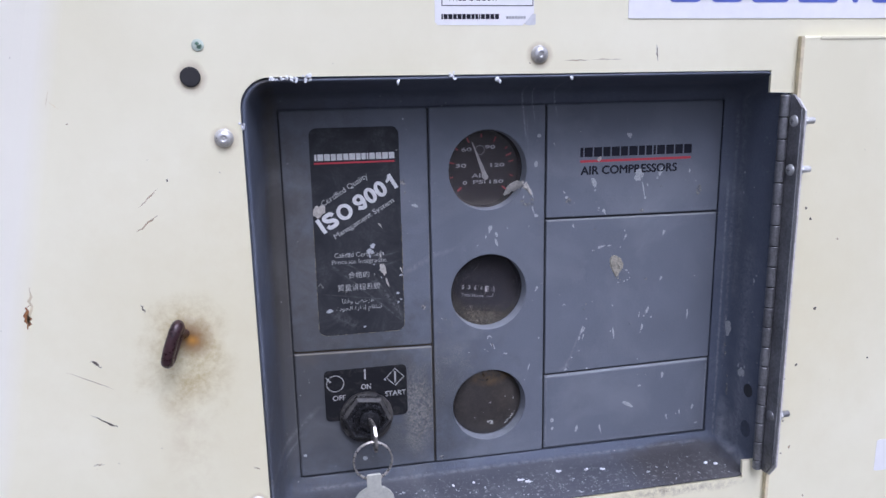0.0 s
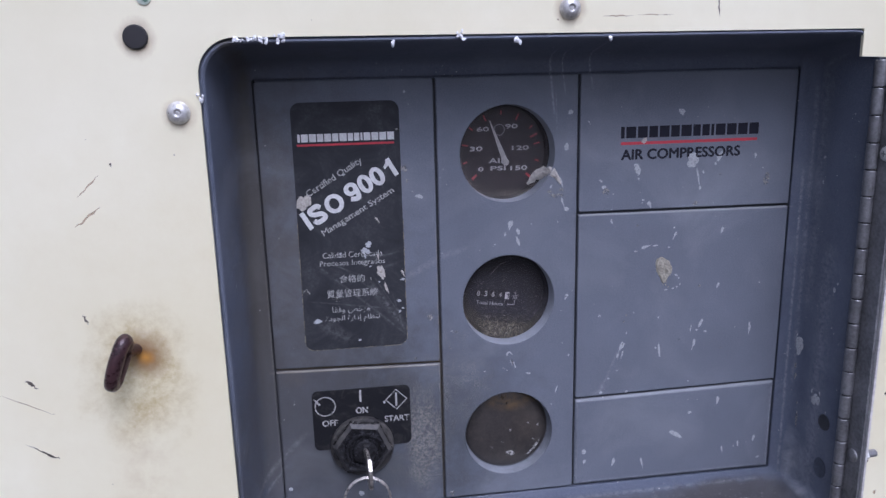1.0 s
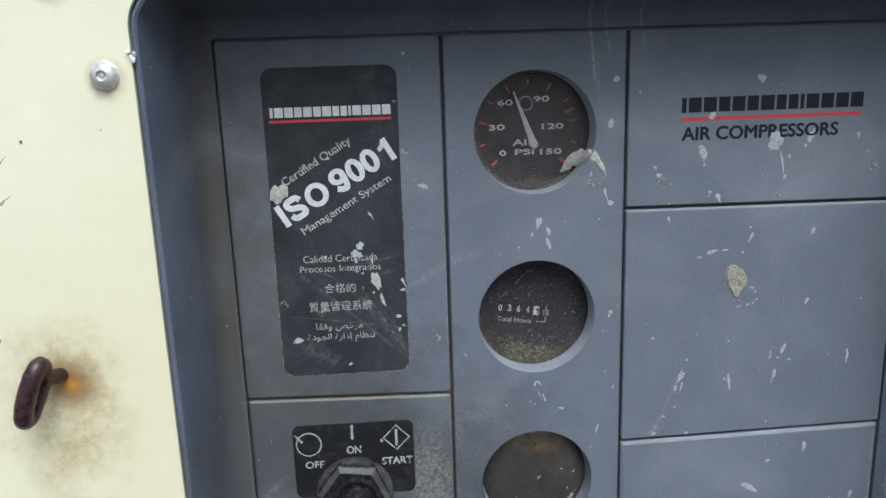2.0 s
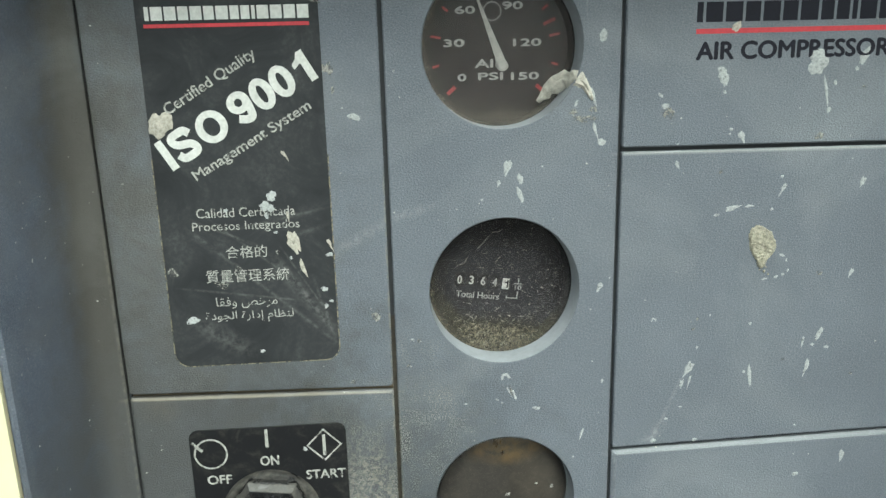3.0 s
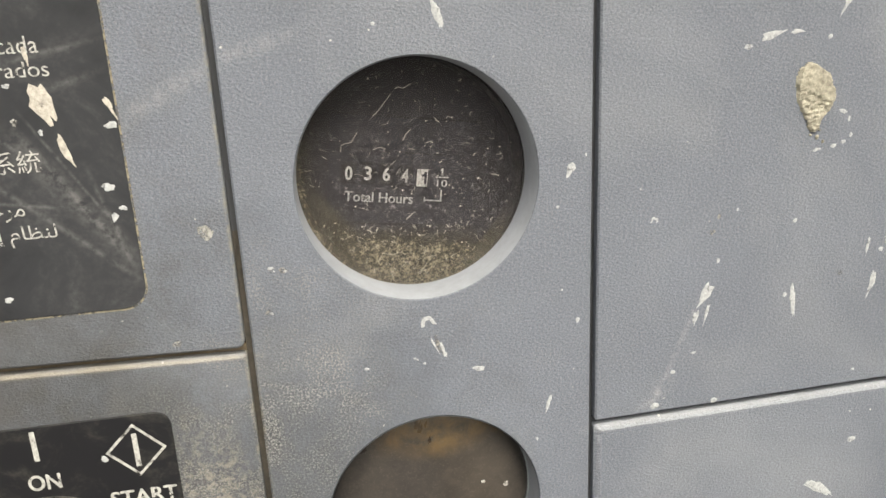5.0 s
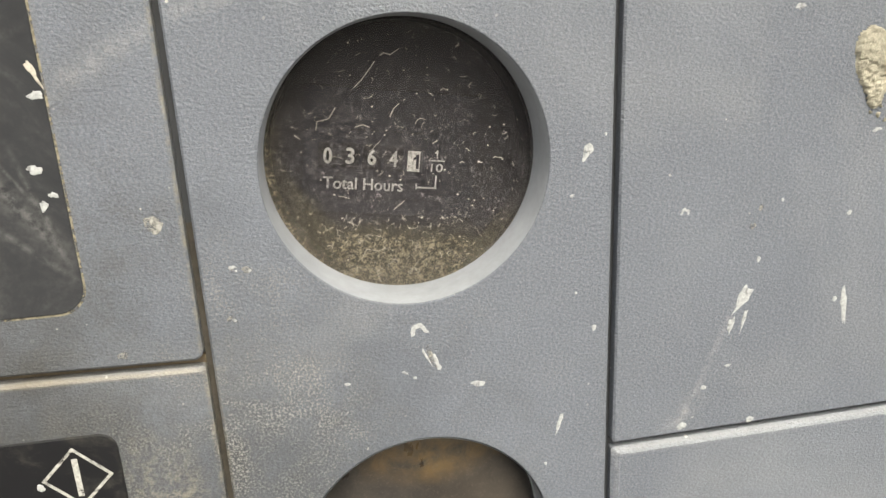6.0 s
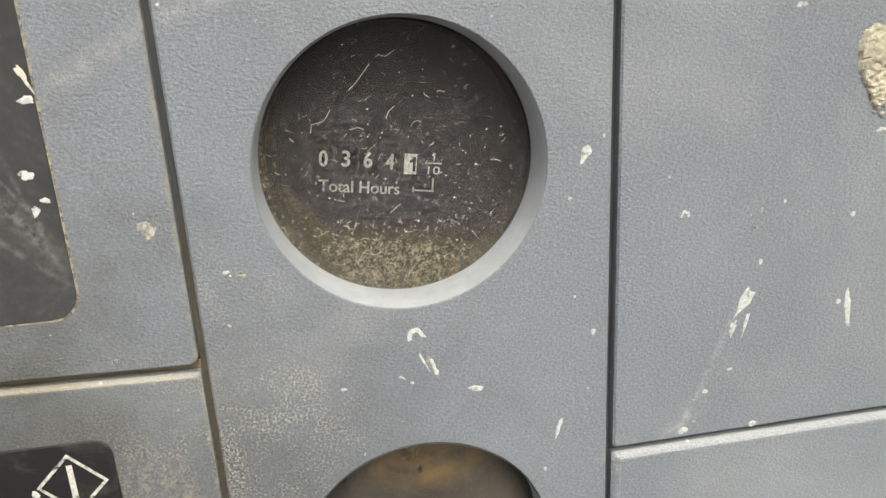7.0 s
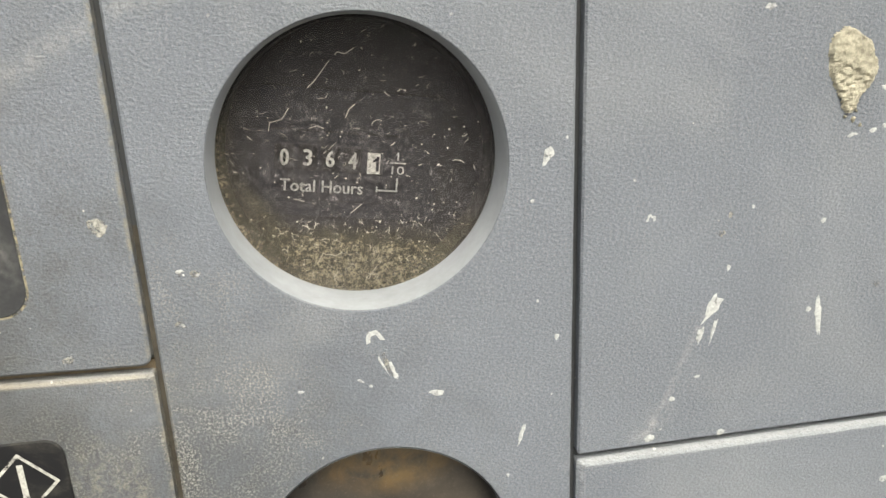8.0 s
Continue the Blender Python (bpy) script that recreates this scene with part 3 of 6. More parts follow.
def rounded(x0, x1, z0, z1, r, segs=8):
    """Points (x, z) round a rectangle with rounded corners."""
    pts = []
    for cx, cz, a0 in ((x1 - r, z1 - r, 0), (x0 + r, z1 - r, 90), (x0 + r, z0 + r, 180), (x1 - r, z0 + r, 270)):
        for k in range(segs + 1):
            w = radians(a0 + 90 * k / segs)
            pts.append((cx + r * math.cos(w), cz + r * math.sin(w)))
    return pts


def circle(cx, cz, r, n=64):
    return [(cx + r * math.cos(2 * math.pi * k / n), cz + r * math.sin(2 * math.pi * k / n)) for k in range(n)]


def ring_loop(bm, pts, y):
    return [bm.verts.new((x, y, z)) for x, z in pts]


def skin(bm, a, b):
    """Faces between two loops with as many points."""
    for i in range(len(a)):
        j = (i + 1) % len(a)
        bm.faces.new((a[i], a[j], b[j], b[i]))


def loft(bm, rows, cap_first=False, cap_last=False):
    loops = [ring_loop(bm, pts, y) for pts, y in rows]
    for a, b in zip(loops, loops[1:]):
        skin(bm, a, b)
    if cap_first:
        bm.faces.new(loops[0])
    if cap_last:
        bm.faces.new(loops[-1])
    return loops


def fill(bm, loops):
    """A flat face inside the first loop with the others as holes."""
    edges = []
    for lp in loops:
        for i in range(len(lp)):
            a, b = lp[i], lp[(i + 1) % len(lp)]
            edges.append(bm.edges.get((a, b)) or bm.edges.new((a, b)))
    bmesh.ops.triangle_fill(bm, use_beauty=True, use_dissolve=False, edges=edges)


def plate(outline, y0, y1, bevel=0.0, inner=None):
    """A solid plate: front at y0, back at y1. inner: its outline at the front, when the edge is bevelled."""
    bm = bmesh.new()
    rows = [(inner, y0), (outline, y0 + bevel), (outline, y1)] if inner else [(outline, y0), (outline, y1)]
    loft(bm, rows, True, True)
    return bm


def holed(outline, inner, holes, y0, bevel, y1, hole_bevel=0.5):
    """A plate with round holes; each hole has a small bevel and a wall back to y1."""
    bm = bmesh.new()
    front = ring_loop(bm, inner, y0)
    mid = ring_loop(bm, outline, y0 + bevel)
    back = ring_loop(bm, outline, y1)
    skin(bm, front, mid)
    skin(bm, mid, back)
    rims = []
    for cx, cz, r in holes:
        a = ring_loop(bm, circle(cx, cz, r + hole_bevel, 96), y0)
        b = ring_loop(bm, circle(cx, cz, r, 96), y0 + hole_bevel)
        c = ring_loop(bm, circle(cx, cz, r - 0.3, 96), y1)
        skin(bm, a, b)
        skin(bm, b, c)
        rims.append(a)
    fill(bm, [front] + rims)
    return bm


def turned(profile, n=32, axis="y"):
    """A turned solid about the y axis from (radius, y) pairs, closed where the radius is 0."""
    bm = bmesh.new()
    loops = []
    for r, y in profile:
        if r <= 1e-6:
            loops.append([bm.verts.new((0, y, 0))])
        else:
            loops.append([bm.verts.new((r * math.cos(2 * math.pi * k / n), y, r * math.sin(2 * math.pi * k / n))) for k in range(n)])
    for a, b in zip(loops, loops[1:]):
        for i in range(n):
            j = (i + 1) % n
            if len(a) == 1 and len(b) > 1:
                bm.faces.new((a[0], b[j], b[i]))
            elif len(b) == 1 and len(a) > 1:
                bm.faces.new((a[i], a[j], b[0]))
            elif len(a) > 1:
                bm.faces.new((a[i], a[j], b[j], b[i]))
    return bm


def tube(points, r, n=14, closed=False):
    """A round rod along points."""
    bm = bmesh.new()
    pts = [Vector(p) for p in points]
    loops, m = [], len(pts)
    radii = r if isinstance(r, (list, tuple)) else [r] * m
    side = None
    for i, p in enumerate(pts):
        ahead = (pts[(i + 1) % m] - pts[i - 1]) if closed else (pts[min(i + 1, m - 1)] - pts[max(i - 1, 0)])
        ahead.normalize()
        if side is None:
            side = ahead.orthogonal()
        side = (side - ahead * side.dot(ahead)).normalized()
        up = ahead.cross(side)
        loops.append([bm.verts.new(p + radii[i] * (math.cos(2 * math.pi * k / n) * side + math.sin(2 * math.pi * k / n) * up)) for k in range(n)])
    for a, b in zip(loops, loops[1:] + (loops[:1] if closed else [])):
        skin(bm, a, b)
    if not closed:
        bm.faces.new(loops[0])
        bm.faces.new(loops[-1])
    return bm


def letters(name, text, box, y, material, parent, angle=0.0, label="", at=(0, 0, 0), fat=0.0, lean=0.0):
    """Lettering as a flat mesh, fitted into box (centre x, centre z, width, height) on the plane y."""
    cu = bpy.data.curves.new(name, "FONT")
    cu.body, cu.shear, cu.resolution_u = text, lean, 4
    tmp = new(name, cu)
    bpy.context.view_layer.update()
    me = bpy.data.meshes.new_from_object(tmp.evaluated_get(bpy.context.evaluated_depsgraph_get()))
    bpy.data.objects.remove(tmp)
    bm = bmesh.new()
    bm.from_mesh(me)
    bpy.data.meshes.remove(me)
    bpy.data.curves.remove(cu)
    xs, zs = [v.co.x for v in bm.verts], [v.co.y for v in bm.verts]
    cx, cz, w, h = box
    kx, kz = w / (max(xs) - min(xs)), h / (max(zs) - min(zs))
    mx, mz = (max(xs) + min(xs)) / 2, (max(zs) + min(zs)) / 2
    ca, sa = math.cos(radians(angle)), math.sin(radians(angle))
    for v in bm.verts:
        px, pz = (v.co.x - mx) * kx, (v.co.y - mz) * kz
        v.co = (cx + ca * px - sa * pz, y, cz + sa * px + ca * pz)
    if fat:
        # a bolder stroke: the same print laid down again a hair to each side
        first = list(bm.verts) + list(bm.edges) + list(bm.faces)
        for k, (sx, sz) in enumerate(((fat, 0), (-fat, 0), (0, fat * 0.8), (0, -fat * 0.8))):
            again = bmesh.ops.duplicate(bm, geom=first)
            moved = [g for g in again["geom"] if isinstance(g, bmesh.types.BMVert)]
            bmesh.ops.translate(bm, vec=(ca * sx - sa * sz, 0.012 * (k + 1), sa * sx + ca * sz), verts=moved)
    return part(name, bm, material, parent, label, at)


def bars(name, widths, box, y, material, parent, gap=0.14, angle=0.0, lean=0.0):
    """Plain bars in a row, in place of a name that is not lettered. widths: each bar's share."""
    x0, x1, z0, z1 = box
    unit = (x1 - x0) / sum(widths)
    x = x0
    for w in widths:
        bm = bmesh.new()
        a, b = x + gap * unit * 0.5, x + w * unit - gap * unit * 0.5
        s = lean * (z1 - z0)
        bm.faces.new([bm.verts.new(p) for p in ((a, y, z0), (b, y, z0), (b + s, y, z1), (a + s, y, z1))])
        x += w * unit
        part(name, bm, material, parent)


def blob(w, h, seed, n=22, ragged=0.3, tail=0.0, thick=0.35, hollow=False):
    """A dried splash: an uneven outline with a low crown; tail draws it out downwards."""
    rng = random.Random(seed)
    ph = [rng.uniform(0, 6.28) for _ in range(5)]
    bm = bmesh.new()
    loops = []
    for k, (s, y) in enumerate(((1.0, 0.0), (0.86, -0.55), (0.5, -0.9))):
        lp = []
        for i in range(n):
            a = 2 * math.pi * i / n
            r = 1 + ragged * (0.5 * math.sin(2 * a + ph[0]) + 0.4 * math.sin(3 * a + ph[1]) + 0.35 * math.sin(5 * a + ph[2]) + 0.3 * math.sin(8 * a + ph[3]))
            x, z = 0.5 * w * r * s * math.cos(a), 0.5 * h * r * s * math.sin(a)
            x *= 1 + 0.3 * math.sin(a) * (h > 1.3 * w)
            if z < 0 and tail:
                z *= 1 + tail
                x *= 1 / (1 + 0.9 * tail * min(1, -math.sin(a)))
            lp.append(bm.verts.new((x, y * thick * (0.8 + 0.4 * rng.random()), z)))
        loops.append(lp)
    for a, b in zip(loops, loops[1:]):
        skin(bm, a, b)
    if hollow:
        # only the upper part of a dried rim is left
        bm.faces.ensure_lookup_table()
        gone = set(range(int(n * 0.58), int(n * 0.97)))
        bmesh.ops.delete(bm, geom=[f for k, f in enumerate(bm.faces) if k % n in gone], context="FACES_ONLY")
        return bm
    top = bm.verts.new((0, -thick, 0))
    for i in range(n):
        bm.faces.new((loops[-1][i], loops[-1][(i + 1) % n], top))
    return bm


SPLASHES = [0]


def splash(parent, x, z, w, h, lean=0.0, tail=0.0, mat=None, y=-0.02, ragged=0.2, thick=0.07, name="splash_mark", hollow=False):
    """One dried splash on the face of a tile; lean in degrees turns its foot to the right."""
    SPLASHES[0] += 1
    bm = blob(w, h, SPLASHES[0], 22, ragged, tail, thick, hollow)
    bmesh.ops.rotate(bm, cent=(0, 0, 0), matrix=Matrix.Rotation(radians(-lean), 3, "Y"), verts=bm.verts)
    return part(name, bm, mat or SPLASH, parent, "", (x, y, z), True)


def dash(parent, x0, z0, x1, z1, w, mat=None, y=-0.02, tail=0.35):
    """A drawn-out splash from its head x0, z0 to its foot x1, z1."""
    dx, dz = x1 - x0, z1 - z0
    far = math.hypot(dx, dz)
    h = far / (1 + 0.5 * tail)
    return splash(parent, x0 + dx * 0.5 * h / far, z0 + dz * 0.5 * h / far, w, h, math.degrees(math.atan2(dx, -dz)), tail, mat, y, 0.32)


# ---- ground and the machine's shell ----


def ground_sheet():
    # unseen ground, added for bounced light; its dark tone keeps that low
    bm = bmesh.new()
    bmesh.ops.create_grid(bm, x_segments=4, y_segments=4, size=400000)
    ob = part("ground", bm, GROUND_TONE)
    tagged(ob, "unseen dark ground sheet under the machine, added for bounce light", "ground", "", "structure")


def crease(z):
    """Where the shell folds back, x at the height z."""
    return -204.1 + (z - 191.3) * 0.22


def shell():
    """The canopy's side sheet, 2 mm steel, with the cut-out for the control panel and a shallow fold."""
    can = thing("canopy", (0, 0, 0), "cream painted sheet-steel machine canopy, rust-stained and scuffed round a cut-out", "canopy")
    y = SHEET_Y
    cut = []
    r = 17.0
    for cx, cz, a0 in ((-113.0 + r, 178.9 - r, 90), (-113.0 + r, -105.4 + r, 180)):
        for k in range(11):
            w = radians(a0 + 9 * k)
            cut.append((cx + r * math.cos(w), cz + r * math.sin(w)))
    cut += [(215.0, -105.4), (214.4, -92.3), (231.0, -92.8), (231.0, 163.9), (215.0, 164.5), (214.8, 178.2)]
    bm = bmesh.new()
    low, high, right, left, rear = -1198.0, 520.0, 760.0, -760.0, 880.0
    outer = ring_loop(bm, [(crease(low), low), (right, low), (right, high), (crease(high), high)], y)
    inner = ring_loop(bm, cut, y)
    fill(bm, [outer, inner])
    # the edge of the cut-out, rounded over by its paint, and the sheet's thickness
    lip = ring_loop(bm, cut, y + 2.0)
    skin(bm, inner, lip)
    # the fold: three narrow strips turn the sheet back, then it runs on flat
    lows, highs = [outer[0]], [outer[3]]
    xa, ya, turn = 0.0, y, 0.0
    for step in (4, 4, 4):
        turn += radians(step)
        xa -= 9 * math.cos(turn)
        ya += 9 * math.sin(turn)
        lows.append(bm.verts.new((crease(low) + xa, ya, low)))
        highs.append(bm.verts.new((crease(high) + xa, ya, high)))
    for run, z in ((lows, low), (highs, high)):
        run.append(bm.verts.new((left, ya + (crease(z) + xa - left) * math.tan(turn), z)))
    for k in range(4):
        bm.faces.new((lows[k], lows[k + 1], highs[k + 1], highs[k]))
    tops = [outer[2].co.copy()] + [v.co.copy() for v in highs]
    corner = lows[-1].co.copy()
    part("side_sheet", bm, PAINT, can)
    # roof, ends and back close the machine down to the ground
    bm = bmesh.new()
    roof = [bm.verts.new(p + Vector((0, 0.5, 0))) for p in tops] + [bm.verts.new((left, rear, high)), bm.verts.new((right, rear, high))]
    foot = [bm.verts.new(p) for p in ((left, corner.y + 0.5, low), (left, rear, low), (right, rear, low), (right, y + 0.5, low))]
    bm.faces.new(roof)
    bm.faces.new((roof[-3], roof[-2], foot[1], foot[0]))
    bm.faces.new((roof[-2], roof[-1], foot[2], foot[1]))
    bm.faces.new((roof[-1], roof[0], foot[3], foot[2]))
    part("rear_casing", bm, PAINT, can, "plain roof, ends and back of the canopy")
    return can


SHEET_Y = -42.3
ground_sheet()
canopy = shell()


def rivet(x, z, r=5.0):
    """A domed blind rivet with a dimpled middle."""
    bm = turned([(r + 0.25, 0), (r + 0.25, -0.3), (r, -0.5), (r * 0.93, -1.7), (r * 0.72, -2.9), (r * 0.42, -3.5), (r * 0.36, -3.5), (r * 0.34, -2.9), (r * 0.2, -2.6), (r * 0.16, -2.9), (0, -3.0)], 36)
    part("rivet", bm, RIVET, canopy, "domed bare-metal rivet with a dimpled middle", (x, SHEET_Y, z), True)


rivet(-123.0, 146.2)
rivet(60.7, 189.6)
rivet(-120.5, -79.8)
part("hole_plug", turned([(5.4, 0), (5.4, -0.9), (4.8, -1.6), (0, -1.8)], 36), RUBBER, canopy, "black rubber hole plug", (-138.0, SHEET_Y, 179.7), True)
part("hole_plug", turned([(3.2, 0), (3.2, -0.5), (2.6, -0.8), (0, -0.6)], 24), PALE_GREEN, canopy, "small pale plug daubed with green paint", (-132.8, SHEET_Y, 196.4), True)


def scrape(x0, z0, x1, z1, w, mat=None, y=-0.06):
    """A thin scratch that has gone through the paint, tapering to both ends."""
    rng = random.Random(int(1000 + x0 * 7 + z0 * 3))
    bm = bmesh.new()
    n = 9
    d = Vector((x1 - x0, z1 - z0))
    nrm = Vector((-d.y, d.x)).normalized()
    up, dn = [], []
    for k in range(n + 1):
        s = k / n
        wob = rng.uniform(-0.4, 0.4) * w
        half = 0.5 * w * math.sin(math.pi * min(max(s, 0.04), 0.96)) * rng.uniform(0.5, 1.2)
        px, pz = x0 + d.x * s + nrm.x * wob, z0 + d.y * s + nrm.y * wob
        up.append(bm.verts.new((px + nrm.x * half, y, pz + nrm.y * half)))
        dn.append(bm.verts.new((px - nrm.x * half, y, pz - nrm.y * half)))
    for k in range(n):
        bm.faces.new((up[k], up[k + 1], dn[k + 1], dn[k]))
    part("scratch", bm, mat or SCRAPE, canopy, "", (0, SHEET_Y, 0))


scrape(-174.1, 95.6, -161.2, 105.1, 1.3)
scrape(-171.7, 109.4, -161.0, 119.4, 0.9)
scrape(-155.6, 123.2, -154.8, 124.6, 1.2, DARK_MARK)
scrape(-206.6, 22.4, -201.0, 18.0, 1.6, DARK_MARK)
scrape(-219.9, 16.8, -194.9, 3.9, 0.5)
scrape(-210.3, -10.3, -197.4, -18.9, 0.8, DARK_MARK)
scrape(-205.0, -14.0, -196.0, -19.5, 1.2, DARK_MARK)
scrape(-232.1, 68.0, -236.0, 44.0, 2.4, EDGE)
scrape(-235.0, 58.0, -236.6, 44.0, 3.4, RUST_MARK)
scrape(-210.3, 174.1, -212.8, 165.4, 0.4, EDGE)
scrape(-211.0, 168.0, -206.5, 164.0, 0.5, EDGE)
scrape(-212.4, -42.3, -206.1, -42.0, 1.2)
scrape(-176.0, 53.6, -174.0, 48.6, 1.2, DARK_MARK)
scrape(-203.8, 156.2, -202.6, 156.0, 1.0)
scrape(135.2, 195.0, 136.5, 184.9, 0.7, DARK_MARK)
scrape(77.0, 186.2, 92.0, 185.8, 0.8)
scrape(94.0, 186.4, 113.0, 186.0, 0.6)
scrape(-121.4, -54.4, -117.4, -56.6, 1.2)
scrape(54.0, 185.0, 55.0, 184.0, 0.9)
for dx, dz, w in ((0.9, -0.6, 2.4), (-0.6, 0.6, 1.8), (0.4, -1.5, 1.8)):
    scrape(-132.8 + dx - 1.2, 196.4 + dz + 0.8, -132.8 + dx + 1.4, 196.4 + dz - 0.6, w, GREEN, -0.85)



def outer_door():
    """The neighbouring door leaf, a sheet lying a little proud, with rolled edges."""
    door = thing("canopy_door", (232.3, SHEET_Y, -61), "cream painted sheet-steel access door with a yellowed edge", "door")
    w, lo, hi = 520.0, -560.0, 260.0
    bm = plate(rounded(0, w, lo, hi, 3, 4), -3.6, -0.3, 1.2, rounded(1.2, w - 1.2, lo + 1.2, hi - 1.2, 2.4, 4))
    part("door_skin", bm, PAINT, door)
    # the door's own yellowed edge, built as a thin strip
    bm = plate(rounded(-0.3, 1.9, lo + 3, hi - 0.2, 0.3, 2), -3.72, -0.5)
    part("edge_strip", bm, EDGE, door, "yellowed strip along the door edge")
    bm = plate(rounded(13, w - 3, hi - 2.0, hi - 0.4, 0.4, 2), -4.2, -3.5)
    part("drip_edge", bm, PAINT, door, "white folded top edge")
    chips = ((258.9, 18.4, 2.2), (248.1, -21.7, 1.8), (239.5, 15, 1.3), (240, -31.5, 1.4), (241.5, -63, 1.2), (248.2, -83.8, 2.0), (242, -88, 1.3), (305, -21.7, 1.4), (263, -124, 1.4), (245.4, 88.7, 1.6), (249.4, 81.3, 1.8), (271.4, 66.4, 1.2))
    for k, (x, z, s) in enumerate(chips):
        splash(door, x - 232.3, z + 61, s, s * 1.1, 0, 0, SCRAPE if k % 3 == 2 else DARK_MARK, -3.62, 0.3, 0.15, "paint_chip")
    # a white label that shows at its edge
    part("door_label", plate(rounded(88.7, 160, -51, -26, 2, 4), -3.75, -3.58), LABEL, door, "plain white label stuck on the door")
    return door


outer_door()


def warning_label():
    lab = thing("warning_label", (-2, SHEET_Y, 206.4), "white warning label with a torn lower corner and dark print", "label")
    w, h = 62.0, 70.0
    out = [(1.5, 0), (52, -0.4), (54, 1.5), (57.5, 5.5), (59, 6.5), (59, h), (0, h), (0, 1.5)]
    part("paper", plate(out, -0.2, 0), LABEL, lab)
    scrap = [(52.6, 0.6), (56, -0.4), (60, 0.2), (60, 6), (58, 6.2)]
    part("torn_corner", plate(scrap, -0.12, 0), simple("old_glue", (0.62, 0.62, 0.61), 0.6, 0, 0.1, 300), lab, "grey glue where the corner tore away")
    bm = bmesh.new()
    for x0, x1, z0, z1 in ((4, 58.5, 10.4, 10.9), (4, 4.5, 10.9, h - 4), (58, 58.5, 10.9, h - 4)):
        bm.faces.new([bm.verts.new(p) for p in ((x0, -0.3, z0), (x1, -0.3, z0), (x1, -0.3, z1), (x0, -0.3, z1))])
    part("print_frame", bm, INK_BLACK, lab)
    letters("lettering", "WILL OCCUR", (22, 15.2, 29, 4.0), -0.3, INK_BLACK, lab)
    bars("name_block", NAME_SHARES, (3.6, 38, 3.2, 6.0), -0.3, INK_BLACK, lab)
    bars("print_block", (1, 1, 1, 1, 1, 1, 1), (42, 54, 3.3, 4.8), -0.3, INK_GREY, lab)


NAME_SHARES = (0.45, 1, 1, 0.9, 1, 0.9, 1.05, 0.8, 0.8, 0.4, 1, 1, 1, 1)
warning_label()


def big_sign():
    """A wide white sign whose lower edge shows; its blue figures are plain bars."""
    sign = thing("white_sign", (116, SHEET_Y, 209.8), "wide white sign with large blue figures shown as bars", "sign")
    part("board", plate(rounded(0, 330, 0, 95, 1.0, 3), -0.5, 0), LABEL, sign)
    for x, w in ((26, 21), (54, 21), (81, 26), (113, 29), (152, 4.5), (166, 26), (200, 26)):
        bm = plate(rounded(x, x + w, 9.5, 70, min(3, w / 2 - 0.2), 4), -0.7, -0.45)
        part("figure_bar", bm, INK_BLUE, sign)


big_sign()


def padlock_eye():
    """A thick forged eye that stands out of the sheet, rusted dark."""
    eye = thing("padlock_eye", (-154.0, SHEET_Y, 34.5), "thick rusted iron padlock eye bolted through the sheet", "eye bolt")
    part("shank", tube([(0, 1, 0), (-1, -6, 1.5), (-2, -11, 3)], 2.9, 14), RUST, eye, "", smooth=True)
    pts, rad = [], []
    for k in range(28):
        w = 2 * math.pi * k / 28
        s, d = math.cos(w), math.sin(w)
        along = Vector((-3.6, -1.0, -10.2))
        out = Vector((-0.4, -3.3, 0.8))
        pts.append(Vector((-4.8, -13.0, -1.5)) + along * s + out * d)
        rad.append(3.5 + 0.3 * noise.noise(Vector((3 * s, 3 * d, 2))))
    part("loop", tube(pts, rad, 16, True), RUST, eye, "", smooth=True)


padlock_eye()

# ---- the control panel ----
panel = thing("control_panel", (0, 0, 0), "dusty grey moulded-plastic control panel, recessed, spattered with white splashes", "control panel")


def tray():
    bm = bmesh.new()
    rows = [
        (rounded(-117, 231, -109, 182, 18), SHEET_Y + 2.6),
        (rounded(-112.4, 226.5, -104.8, 178.2, 16.6), SHEET_Y + 2.3),
        (rounded(-111.9, 226.2, -104.3, 177.6, 16.2), SHEET_Y + 0.4),
        (rounded(-111.0, 225.6, -103.7, 176.8, 15.6), SHEET_Y + 0.1),
        (rounded(-110.2, 225.0, -103.2, 176.0, 15.0), SHEET_Y + 0.9),
        (rounded(-105.0, 221.0, -100.5, 171.0, 12.0), -11),
        (rounded(-103.8, 219.8, -99.8, 169.8, 11.0), -6),
        (rounded(-101.5, 217.5, -98.0, 167.5, 9.5), -2.2),
        (rounded(-98.6, 214.2, -94.6, 164.6, 7.0), -0.4),
        (rounded(-95.0, 210.6, -90.4, 161.0, 3.0), 0),
        (rounded(-94.4, 210.0, -89.6, 160.4, 2.0), 0.5),
        (rounded(-94.4, 210.0, -89.6, 160.4, 2.0), 48),
    ]
    loft(bm, rows, False, True)
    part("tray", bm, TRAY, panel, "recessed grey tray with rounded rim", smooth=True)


tray()
GAP = 0.75  # half a joint


def joint(x0, x1, z0, z1, mat, rise=0.0):
    """The floor of the moulded groove between two tiles; rise: how much higher its right end lies."""
    part("groove_floor", plate([(x0, z0), (x1, z0 + rise), (x1, z1 + rise), (x0, z1)], 2.5, 3.4), mat, panel)


SWITCH_JOINT, NAME_JOINT, LOWER_JOINT = (1.3, -0.9), (82.3, 81.4), (-31.0, -28.9)  # heights at the left and right end
joint(-0.73, 0.73, -88, 26, GROOVE_BROWN)
joint(-0.73, 0.73, 26, 159, GROOVE)
joint(79.27, 80.73, -88, 159, GROOVE)
for x in (-94.3, 209.7):
    joint(x - 0.73, x + 0.73, -88, 159, GROOVE)
